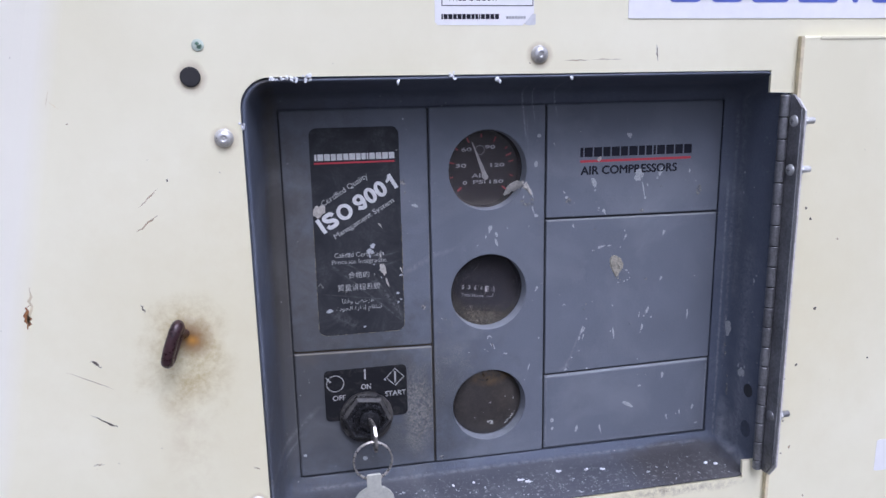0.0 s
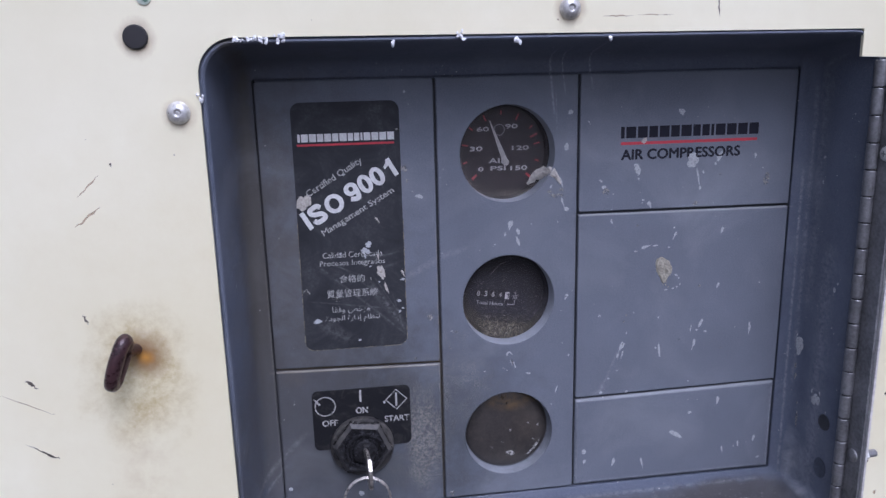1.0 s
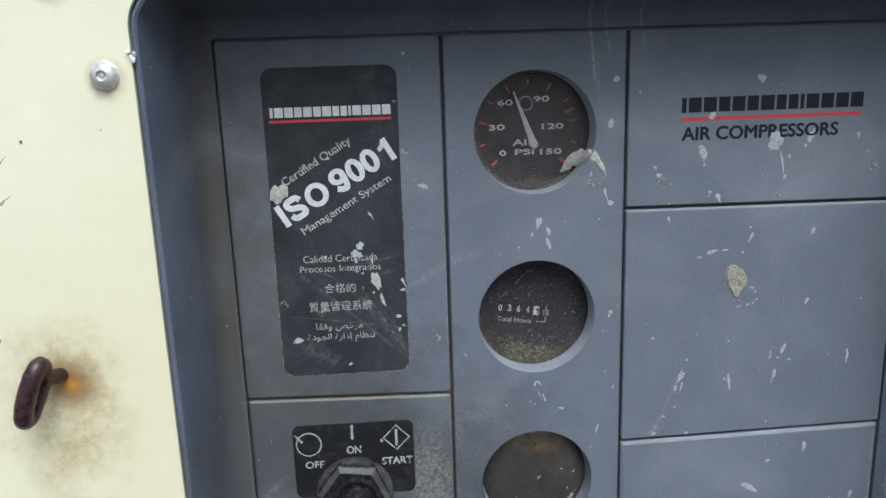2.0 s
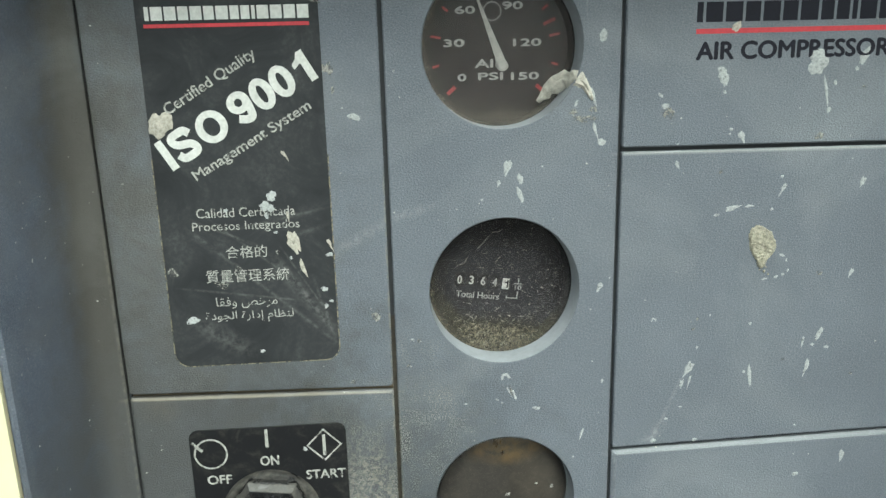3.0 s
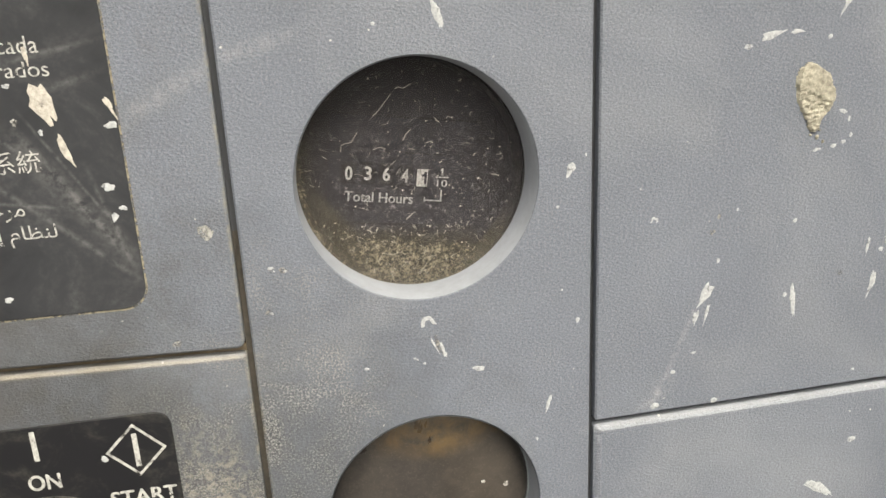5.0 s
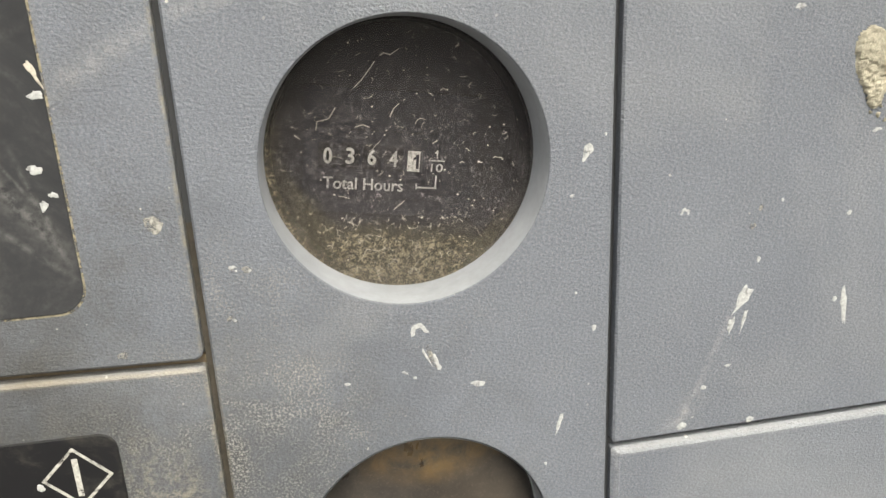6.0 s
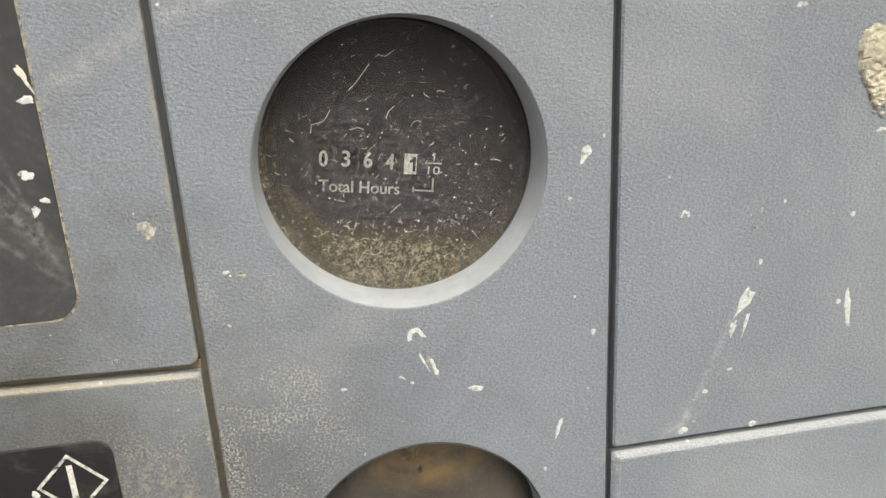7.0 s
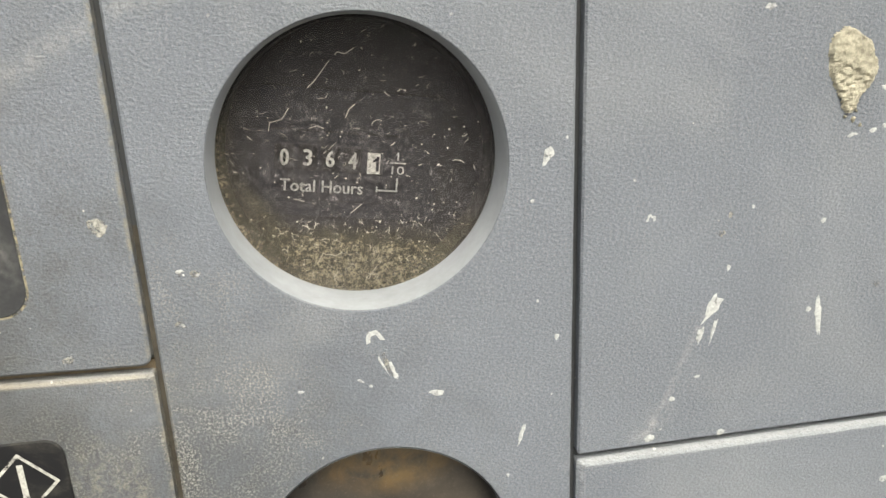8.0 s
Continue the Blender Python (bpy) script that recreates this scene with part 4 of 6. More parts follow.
joint(-93, -0.8, SWITCH_JOINT[0] - 0.9, SWITCH_JOINT[0] + 0.9, GROOVE_DUSTY, SWITCH_JOINT[1] - SWITCH_JOINT[0])
for left, right in (NAME_JOINT, LOWER_JOINT):
    joint(80.8, 209, left - 0.73, left + 0.73, GROOVE, right - left)
for z in (-89.2, 160.0):
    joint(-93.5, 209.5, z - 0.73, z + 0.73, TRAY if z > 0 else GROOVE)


def tile(name, x0, x1, low, high, holes=(), label="", depth=9.0, edge=0.45, drop=0.4, corner=0.8):
    """A tile between x0 and x1; low and high give the heights of its edges at the left and right end."""

    def lay(pts):
        made = []
        for x, v in pts:
            u = (x - x0) / (x1 - x0)
            a, b = low[0] + (low[1] - low[0]) * u, high[0] + (high[1] - high[0]) * u
            made.append((x, a + v if v < 20 else b + v - tall))
        return made

    tall = high[0] - low[0]
    o = lay(rounded(x0 + GAP, x1 - GAP, GAP, tall - GAP, corner, 5))
    i = lay(rounded(x0 + GAP + edge, x1 - GAP - edge, GAP + edge, tall - GAP - edge, max(0.3, corner - edge), 5))
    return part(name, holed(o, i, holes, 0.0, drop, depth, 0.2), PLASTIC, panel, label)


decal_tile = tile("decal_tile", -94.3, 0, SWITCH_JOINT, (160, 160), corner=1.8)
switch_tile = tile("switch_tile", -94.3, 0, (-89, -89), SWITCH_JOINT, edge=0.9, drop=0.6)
HOLES = ((39.8, 117.4, 26.75), (40.0, 33.6, 26.75), (39.8, -49.5, 26.5))
gauge_tile = tile("gauge_tile", 0, 80, (-89, -89), (160, 160), HOLES, "tile with three round gauge holes")
name_tile = tile("name_tile", 80, 209.5, NAME_JOINT, (160, 160))
middle_tile = tile("middle_tile", 80, 209.5, LOWER_JOINT, NAME_JOINT)
lower_tile = tile("lower_tile", 80, 209.5, (-89, -89), LOWER_JOINT, edge=1.6, drop=0.95)


def numeral_one(cx, cz, dx, dz, w, h, angle, y, mat, parent, at=(0, 0, 0)):
    """A printed figure one with a flag, at dx, dz along and across the line of print through cx, cz."""
    ca, sa = math.cos(radians(angle)), math.sin(radians(angle))
    shape = [(0.52, 0), (1, 0), (1, 1), (0.6, 1), (0.44, 0.86), (0.0, 0.74), (0.0, 0.58), (0.52, 0.66)]
    pts = [(dx + u * w, dz + v * h) for u, v in shape]
    bm = bmesh.new()
    bm.faces.new([bm.verts.new((cx + ca * u - sa * v, y, cz + sa * u + ca * v)) for u, v in pts])
    bmesh.ops.triangulate(bm, faces=bm.faces[:])
    return part("lettering", bm, mat, parent, "", at)


def bold(text, cx, cz, along, w, h, stroke, angle, y, mat, parent):
    """A heavy printed figure, its middle at a distance along a line of print from cx, cz."""
    bm = bmesh.new()
    a, b, s = w / 2, h / 2, stroke / 2

    def ribbon(pts, lift=0.0):
        m, prev = len(pts), None
        for i, q in enumerate(pts):
            d = (Vector(pts[min(i + 1, m - 1)]) - Vector(pts[max(i - 1, 0)])).normalized()
            nrm = Vector((-d.y, d.x)) * s
            pair = [bm.verts.new((c[0], lift, c[1])) for c in (Vector(q) + nrm, Vector(q) - nrm)]
            if prev:
                bm.faces.new((prev[0], prev[1], pair[1], pair[0]))
            prev = pair

    def curve(keys, steps=8):
        """A smooth line through the keys."""
        out = []
        k = [Vector(q) for q in [keys[0]] + list(keys) + [keys[-1]]]
        for i in range(1, len(k) - 2):
            for j in range(steps):
                u = j / steps
                out.append(0.5 * (2 * k[i] + (k[i + 1] - k[i - 1]) * u + (2 * k[i - 1] - 5 * k[i] + 4 * k[i + 1] - k[i + 2]) * u * u + (3 * k[i] - k[i - 1] - 3 * k[i + 1] + k[i + 2]) * u ** 3))
        return out + [k[-1]]

    def oval(x, z, rx, rz, n=40):
        outer = [(x + rx * math.cos(2 * math.pi * k / n), z + rz * math.sin(2 * math.pi * k / n)) for k in range(n)]
        inner = [(x + (rx - stroke) * math.cos(2 * math.pi * k / n), z + (rz - 0.85 * stroke) * math.sin(2 * math.pi * k / n)) for k in range(n)]
        skin(bm, ring_loop(bm, outer, 0), ring_loop(bm, inner, 0))

    if text == "I":
        ribbon([(0, -b), (0, b)])
    elif text in "O0":
        oval(0, 0, a, b + 0.1)
    elif text == "9":
        oval(0, b * 0.34, a, b * 0.68)
        ribbon(curve([(a - s, b * 0.36), (a - s - 0.1, -b * 0.1), (a * 0.42, -b + s * 0.95), (-a * 0.1, -b + s * 0.85), (-a + s * 0.9, -b * 0.52)]), 0.012)
    else:
        ribbon(curve([(a - s * 0.8, b * 0.42), (a * 0.5, b - s * 1.05), (0, b - s * 0.85), (-a * 0.55, b - s * 1.1), (-a + s, b * 0.48), (-a * 0.4, b * 0.13), (a * 0.42, -b * 0.14), (a - s, -b * 0.48), (a * 0.55, -b + s * 1.1), (0, -b + s * 0.85), (-a * 0.55, -b + s * 1.1), (-a + s * 0.7, -b * 0.38)]))
    ca, sa = math.cos(radians(angle)), math.sin(radians(angle))
    for v in bm.verts:
        px, pz = v.co.x + along, v.co.z
        v.co = (cx + ca * px - sa * pz, y + v.co.y, cz + sa * px + ca * pz)
    return part("lettering", bm, mat, parent)


def certificate():
    d = part("decal", plate(rounded(-75.9, -19.2, 11.8, 148.2, 5, 6), -0.22, 0.02, 0.1, rounded(-75.8, -19.3, 11.9, 148.1, 4.9, 6)), DECAL, decal_tile, "black certificate decal with scuffed white print")
    bm = bmesh.new()
    loft(bm, [(rounded(-76.3, -18.8, 11.4, 90, 5.3, 8), -0.03), (rounded(-75.8, -19.3, 11.9, 89.5, 4.9, 8), -0.03)])
    bmesh.ops.delete(bm, geom=[f for f in bm.faces if f.calc_center_median().z > 60], context="FACES")
    part("dust_line", bm, DUST_LINE, decal_tile, "tan dust caught along the decal edge")
    y = -0.32
    bars("name_block", NAME_SHARES, (-73.3, -22.0, 127.7, 131.8), y, INK_WHITE, decal_tile)
    bars("red_rule", (1,), (-73.6, -22.3, 125.5, 126.6), y, INK_RED, decal_tile, 0.0)
    letters("lettering", "Certified Quality", (-55.0, 108.4, 34.5, 4.6), y, INK_WORN, decal_tile, 31, fat=0.07)
    # the big slanting figures, bold: each stroke a ribbon
    for text, along, w in (("I", 0.0, 2.7), ("S", 6.9, 8.6), ("O", 17.6, 10.4), ("9", 29.2, 7.7), ("0", 37.3, 7.6), ("0", 44.9, 7.6)):
        bold(text, -71.0, 85.6, along, w, 10.4, 2.6, 30.3, y - 0.05, INK_WHITE, decal_tile)
    numeral_one(-71.0, 85.6, 50.4, -5.2, 5.2, 10.4, 30.3, y - 0.05, INK_WHITE, decal_tile)
    letters("lettering", "Management System", (-43.3, 89.2, 45.0, 4.4), y, INK_WORN, decal_tile, 30, fat=0.07)
    letters("lettering", "Calidad Certificada", (-47.4, 66.0, 32.6, 3.2), y, INK_WORN, decal_tile)
    letters("lettering", "Procesos Integrados", (-47.7, 61.0, 35.6, 3.8), y, INK_WORN, decal_tile)
    letters("lettering", "\u5408\u683c\u7684", (-48.4, 52.3, 13.8, 4.3), y, INK_WORN, decal_tile)
    letters("lettering", "\u8cea\u91cf\u7ba1\u7406\u7cfb\u7d71", (-48.6, 44.0, 28.0, 4.5), y, INK_WORN, decal_tile)
    # the two Arabic lines, in joined letter forms from left to right
    letters("lettering", "\ufe8e\ufed8\ufed3\u0648 \ufeba\ufea7\u0631\ufee3", (-49.8, 34.4, 20.8, 4.2), y, INK_WORN, decal_tile)
    letters("lettering", "\u0629\u062f\ufeee\ufea0\ufedf\u0627 \u0629\u0631\u0627\u062f\u0625 \u0645\ufe8e\ufec8\ufee8\ufedf", (-49.2, 29.2, 30.0, 4.4), y, INK_WORN, decal_tile)
    return d


decal = certificate()
bars("name_block", NAME_SHARES, (103.9, 187.0, 123.6, 130.0), -0.06, INK_BLACK, name_tile)
bars("red_rule", (1,), (104.4, 186.0, 119.9, 121.5), -0.06, INK_RED, name_tile, 0.0)
letters("lettering", "AIR COMPRESSORS", (140.4, 114.4, 70.8, 5.6), -0.10, INK_BLACK, name_tile, fat=0.3)

# ---- switch ----


def switch_legend():
    out = rounded(-74.9, -18.8, -49.6, -12.8, 3.4, 6)
    part("legend_plate", plate(out, -0.5, 0.02, 0.2, rounded(-74.7, -19.0, -49.4, -13.0, 3.2, 6)), LEGEND, switch_tile, "black switch legend plate")
    y = -0.6
    letters("lettering", "OFF", (-65.4, -32.8, 8.6, 3.5), y - 0.05, INK_WORN, switch_tile, fat=0.12)
    letters("lettering", "ON", (-46.9, -26.3, 6.6, 3.7), y - 0.05, INK_WORN, switch_tile, fat=0.12)
    letters("lettering", "START", (-26.9, -33.0, 14.2, 3.6), y - 0.05, INK_WORN, switch_tile, fat=0.12)

    def line(pts, w, closed=False):
        bm = bmesh.new()
        n = len(pts)
        for i in range(n if closed else n - 1):
            p, q = Vector(pts[i]), Vector(pts[(i + 1) % n])
            nrm = Vector((-(q - p).y, (q - p).x)).normalized() * w / 2
            bm.faces.new([bm.verts.new((c.x, y, c.y)) for c in (p + nrm, p - nrm, q - nrm, q + nrm)])
        part("symbol", bm, INK_WORN, switch_tile)

    def outline(cx, cz, r, w, n):
        """A closed printed line round a regular shape, with mitred corners."""
        bm = bmesh.new()
        grow = w / 2 / math.cos(math.pi / n)
        loft(bm, [(circle(cx, cz, r + grow, n), y), (circle(cx, cz, r - grow, n), y)])
        part("symbol", bm, INK_WORN, switch_tile)

    outline(-67.6, -22.4, 5.7, 0.65, 32)
    line([(-74.0, -17.6), (-70.5, -21.2)], 1.1)
    line([(-47.4, -13.8), (-47.4, -21.0)], 1.1)
    outline(-26.9, -21.3, 6.1, 0.6, 4)
    line([(-26.9, -17.2), (-26.9, -25.4)], 1.1)


switch_legend()


def key_switch():
    s = thing("key_switch", (-47.6, -0.5, -48.2), "worn black rotary key switch with a hexagonal collar", "switch")
    part("collar", turned([(18.2, 0), (18.2, -2.0), (17.7, -2.8), (16.6, -3.2), (14.6, -3.2), (14.6, 0)], 48), COLLAR, s, "dust-coated round collar", smooth=True)
    bm = bmesh.new()
    hexa = lambda r: [(r * math.cos(radians(60 * k - 7)), r * math.sin(radians(60 * k - 7)) + 1.2) for k in range(6)]
    loft(bm, [(hexa(17.0), -3.0), (hexa(17.3), -5.6), (hexa(17.0), -6.0)])
    nut = part("hexagon_nut", bm, SWITCH_WORN, s)
    bm = bmesh.new()
    loft(bm, [(hexa(17.0), -6.0), (hexa(16.7), -6.4), (hexa(14.9), -8.2), (hexa(14.6), -8.3)])
    part("chamfer", bm, NUT_EDGE, nut, "rubbed grey chamfer")
    bm = bmesh.new()
    loft(bm, [(hexa(14.6), -8.3), (hexa(13.2), -7.9), (hexa(10.5), -7.4)], False, True)
    part("nut_face", bm, SWITCH, nut)
    part("barrel", turned([(11.2, -7.5), (11.2, -9.0), (10.8, -9.6), (9.6, -9.7), (9.2, -9.2), (8.9, -6.0), (7.4, -5.8), (7.2, -9.6), (6.6, -10.4), (5.0, -10.9), (0, -11.0)], 44), SWITCH, s, "", (1.3, 0, 0.9), smooth=True)
    bm = plate(rounded(-0.9, 0.9, -4.6, 4.6, 0.3, 2), -11.15, -10.9)
    part("key_slot", bm, DARK, s, "", (1.3, 0, 0.9))
    return s


key_switch()


def ignition_key():
    k = thing("ignition_key", (-46.2, -11.4, -47.3), "flat steel key standing in the switch", "key")
    # the flat blade and bow lie in an upright plane square to the panel
    bm = bmesh.new()
    prof = [(0.6, -2.6), (0.6, 2.6), (-5.5, 2.6), (-7.5, 3.4), (-14, 2.6), (-17.6, -2.4), (-18.6, -9.0), (-16.4, -14.8), (-11.6, -15.4), (-7.4, -10.8), (-5.5, -2.6)]
    a = [bm.verts.new((-1.0, y, z)) for y, z in prof]
    b = [bm.verts.new((1.0, y, z)) for y, z in prof]
    skin(bm, a, b)
    bm.faces.new(a)
    bm.faces.new(b)
    bmesh.ops.bevel(bm, geom=bm.edges[:], offset=0.35, segments=2, affect="EDGES")
    bmesh.ops.rotate(bm, cent=(0, 0, 0), matrix=Matrix.Rotation(radians(7), 3, "Z"), verts=bm.verts)
    part("blade", bm, KEY, k)


ignition_key()


def split_ring():
    r = thing("key_ring", (-46.6, -26.5, -68.0), "steel split ring hanging from the key", "key ring")
    pts = []
    for k in range(80):
        w = 2 * math.pi * 2 * k / 80
        pts.append((12.7 * math.cos(w), -0.9 + 1.8 * k / 79 + 0.1 * 12.7 * math.sin(w), 12.7 * math.sin(w)))
    part("coil", tube(pts, 0.72, 8), KEY, r, smooth=True)


split_ring()


def key_tag():
    t = thing("key_tag", (-46.6, -28.6, -85.8), "round pale metal key tag with a punched hole", "tag")
    bm = bmesh.new()
    body = []
    for k in range(37):
        w = radians(110 + (k / 36) * 320)
        body.append((13.5 * math.cos(w), -13.4 + 13.5 * math.sin(w)))
    out = [(4.7, 0.4), (4.7, 8.6), (4.0, 9.4), (-4.0, 9.4), (-4.7, 8.6), (-4.7, 0.6)] + body
    f = ring_loop(bm, out, -0.9)
    b = ring_loop(bm, out, 0.9)
    skin(bm, f, b)
    h0 = ring_loop(bm, circle(0.3, -11.9, 1.9, 20), -0.9)
    h1 = ring_loop(bm, circle(0.3, -11.9, 1.9, 20), 0.9)
    skin(bm, h0, h1)
    fill(bm, [f, h0])
    fill(bm, [b, h1])
    bmesh.ops.rotate(bm, cent=(0, 0, 5), matrix=Matrix.Rotation(radians(8), 3, "X"), verts=bm.verts)
    part("disc", bm, TAG, t)
    part("boss", turned([(6.0, -0.85), (6.0, -1.25), (5.4, -1.4), (5.0, -1.0), (2.1, -1.0), (1.9, -0.4)], 28), TAG, t, "", (0.3, 2.45, -11.9), True)


key_tag()

# ---- gauges ----


def housing(g, glass, r=26.3):
    part("sleeve", turned([(r + 0.22, 0.12), (r + 0.1, 0.5), (r - 0.15, 9.9), (r + 2, 10.0)], 96), SLEEVE, g, "smooth pale grey sleeve", smooth=True)
    part("bezel", turned([(r - 0.1, 9.8), (r - 0.6, 10.4), (r - 0.8, 22)], 64), DIAL, g, "", smooth=True)
    bm = bmesh.new()
    loft(bm, [(circle(0, 0, r - 0.1, 64), 9.7)], True)
    pane = part("glass", bm, glass, g, "dust-coated gauge glass")
    pane.visible_shadow = False
    part("casing", turned([(r - 0.8, 22), (r, 22.4), (r, 44), (0, 44)], 48), DIAL, g)


def ticks(g, spec, y, mat):
    """Marks round a dial: degrees from the right, inner and outer radius, width."""
    for deg, r0, r1, w in spec:
        bm = plate([(r0, -w / 2), (r1, -w / 2), (r1, w / 2), (r0, w / 2)], y - 0.12, y)
        bmesh.ops.rotate(bm, cent=(0, 0, 0), matrix=Matrix.Rotation(radians(-deg), 3, "Y"), verts=bm.verts)
        part("scale_mark", bm, mat, g)


def pressure_gauge():
    cx, cz = 39.8, 117.4
    g = thing("pressure_gauge", (cx, 0, cz), "round black air pressure gauge, dusty glass, white pointer near sixty", "gauge")
    housing(g, GLASS_AIR, 26.5)
    y = 17.0
    face = part("dial", turned([(25.6, y), (0, y)], 64), DIAL, g, "dusty black dial")
    for text, x, z, w, h in (("0", 27.9, 107.6, 2.9, 2.9), ("30", 25.3, 119.3, 7.4, 3.0), ("60", 29.3, 130.2, 7.0, 3.0), ("90", 45.8, 131.4, 7.2, 3.0), ("120", 51.0, 119.0, 10.0, 3.0), ("150", 50.2, 107.6, 10.0, 3.0), ("PSI", 38.0, 107.8, 8.8, 3.0), ("AIR", 38.2, 112.2, 11.5, 3.4)):
        letters("lettering", text, (x - cx, z - cz, w * 0.97, h * 0.8), y - 0.16, INK_WHITE, g, fat=0.16)
    spec = []
    for k in range(11):
        deg = 222 - k * 26.4
        spec.append((deg, 19.4 if k % 2 == 0 else 20.6, 23.0, 1.3 if k in (0, 10) else 0.8))
    spec += [(24, 18.6, 23.0, 1.1)]
    ticks(g, spec, y - 0.05, INK_RED)
    bm = bmesh.new()
    loft(bm, [(circle(38.7 - cx, 129.6 - cz, 3.3, 28), y - 0.3), (circle(38.7 - cx, 129.6 - cz, 2.8, 28), y - 0.3)])
    part("dial_emblem", bm, INK_GREY, g, "thin printed ring")
    a, b = Vector((42.0 - cx, 111.3 - cz)), Vector((32.9 - cx, 135.0 - cz))
    nrm = Vector((-(b - a).y, (b - a).x)).normalized()
    bm = plate([tuple(a + nrm * 1.7 - (b - a).normalized() * 1.0), tuple(a - nrm * 1.7 - (b - a).normalized() * 1.0), tuple(b - nrm * 0.25), tuple(b + nrm * 0.25)], y - 2.2, y - 1.7)
    part("pointer", bm, NEEDLE, g, "tapered white pointer")
    part("pointer_hub", turned([(1.9, y - 0.1), (1.9, y - 2.6), (1.2, y - 3.0), (0, y - 3.0)], 20), NEEDLE, g, "", (a.x, 0, a.y))


pressure_gauge()


def hour_meter():
    cx, cz, tilt = 40.0, 33.6, -7.5
    g = thing("hour_meter", (cx, 0, cz), "round black hour meter with white counter digits behind dusty glass", "meter")
    housing(g, GLASS_HOURS, 26.5)
    y = 18.0
    part("dial", turned([(25.6, y), (0, y)], 64), DIAL, g, "dusty black dial")
    ca, sa = math.cos(radians(tilt)), math.sin(radians(tilt))

    def turn(bm):
        bmesh.ops.rotate(bm, cent=(0, 0, 0), matrix=Matrix.Rotation(radians(-tilt), 3, "Y"), verts=bm.verts)
        return bm

    part("face_plate", turn(plate(rounded(-19, 16.5, -13.6, 12.0, 0.8, 3), y - 0.06, y)), PLATE_BLACK, g, "blue-black printed face plate")
    for x0, x1, z0, z1 in ((-19, 16.5, 11.9, 12.3), (-19, 16.5, -14.0, -13.5), (-17, 8, 3.6, 3.9), (-17, 8, -10.3, -10.1)):
        part("printed_line", turn(plate([(x0, z0), (x1, z0), (x1, z1), (x0, z1)], y - 0.1, y)), PRINT_DARK, g)
    digits = (("0", 25.7, 33.7), ("3", 30.2, 33.3), ("6", 34.6, 32.7), ("4", 39.0, 32.0))
    for text, x, z in digits:
        wheel = part("digit_wheel", turn(plate(rounded(-1.9, 1.9, -2.6, 2.6, 0.2, 2), y - 0.25, y)), PRINT_DARK, g, "", (x - cx, 0, z - cz))
        letters("lettering", text, (0, 0, 1.55, 3.15), y - 0.4, INK_METER, wheel, tilt, fat=0.1)
    last = part("digit_wheel", turn(plate(rounded(-1.55, 1.55, -2.1, 2.1, 0.1, 2), y - 0.3, y)), NEEDLE, g, "white tenths digit wheel", (43.4 - cx, 0, 31.1 - cz))
    numeral_one(0, 0, -0.45, -1.5, 1.25, 3.0, tilt, y - 0.4, INK_BLACK, last)
    part("digit_edge", turn(plate([(1.0, -2.1), (1.56, -2.1), (1.56, 2.1), (1.0, 2.1)], y - 0.36, y - 0.2)), DARK, last)
    letters("lettering", "Total Hours", (32.4 - cx, 27.2 - cz, 16.4, 2.4), y - 0.15, INK_GREY, g, tilt, fat=0.05)
    numeral_one(48.1 - cx, 32.2 - cz, -0.4, -0.85, 0.62, 1.7, tilt, y - 0.15, INK_GREY, g)
    letters("lettering", "10", (47.9 - cx, 29.4 - cz, 2.5, 1.7), y - 0.15, INK_GREY, g, tilt)
    for x0, x1, z0, z1 in ((46.4, 49.6, 30.75, 31.0), (43.2, 47.6, 25.2, 25.5), (43.2, 43.5, 25.2, 26.4), (47.35, 47.65, 25.2, 27.8)):
        mx, mz = (x0 + x1) / 2 - cx, (z0 + z1) / 2 - cz
        bm = plate([((x0 - x1) / 2, (z0 - z1) / 2), ((x1 - x0) / 2, (z0 - z1) / 2), ((x1 - x0) / 2, (z1 - z0) / 2), ((x0 - x1) / 2, (z1 - z0) / 2)], y - 0.2, y - 0.05)
        part("printed_line", turn(bm), INK_GREY, g, "", (mx, 0, mz))
    # fibres and specks caught on the glass, too many to count
    rng = random.Random(5)
    bm = bmesh.new()

    def fibre(x, z, step, count, bend, r):
        d, last = rng.uniform(0, 6.28), None
        for _k in range(count):
            here = [bm.verts.new((x + r * math.cos(q), 9.55 + r * math.sin(q) * 0.6, z + r * math.sin(q))) for q in (0.5, 2.6, 4.7)]
            if last:
                skin(bm, last, here)
            last = here
            d += rng.uniform(-bend, bend)
            x, z = x + step * math.cos(d), z + step * math.sin(d)
            if x * x + z * z > 610:
                break

    for _ in range(110):
        r, w = 24.3 * math.sqrt(rng.random()), rng.uniform(0, 2 * math.pi)
        fibre(r * math.cos(w), r * math.sin(w), rng.uniform(0.1, 0.35), rng.randint(3, 6), 1.0, rng.uniform(0.018, 0.042))
    for _ in range(18):
        r, w = 23.5 * math.sqrt(rng.random()), rng.uniform(0, 2 * math.pi)
        fibre(r * math.cos(w), r * math.sin(w) - 2, rng.uniform(0.25, 0.45), rng.randint(4, 9), 0.8, rng.uniform(0.025, 0.052))
    for _ in range(70):
        fibre(rng.gauss(0, 9), rng.uniform(-24, -12), rng.uniform(0.15, 0.4), rng.randint(3, 7), 1.2, rng.uniform(0.025, 0.055))
    for _ in range(22):
        fibre(rng.uniform(-18, 14), -13.2 + rng.gauss(0, 0.7), rng.uniform(0.15, 0.4), rng.randint(3, 6), 1.0, rng.uniform(0.025, 0.052))
    for _ in range(170):
        r, w = 24.3 * math.sqrt(rng.random()), rng.uniform(0, 2 * math.pi)
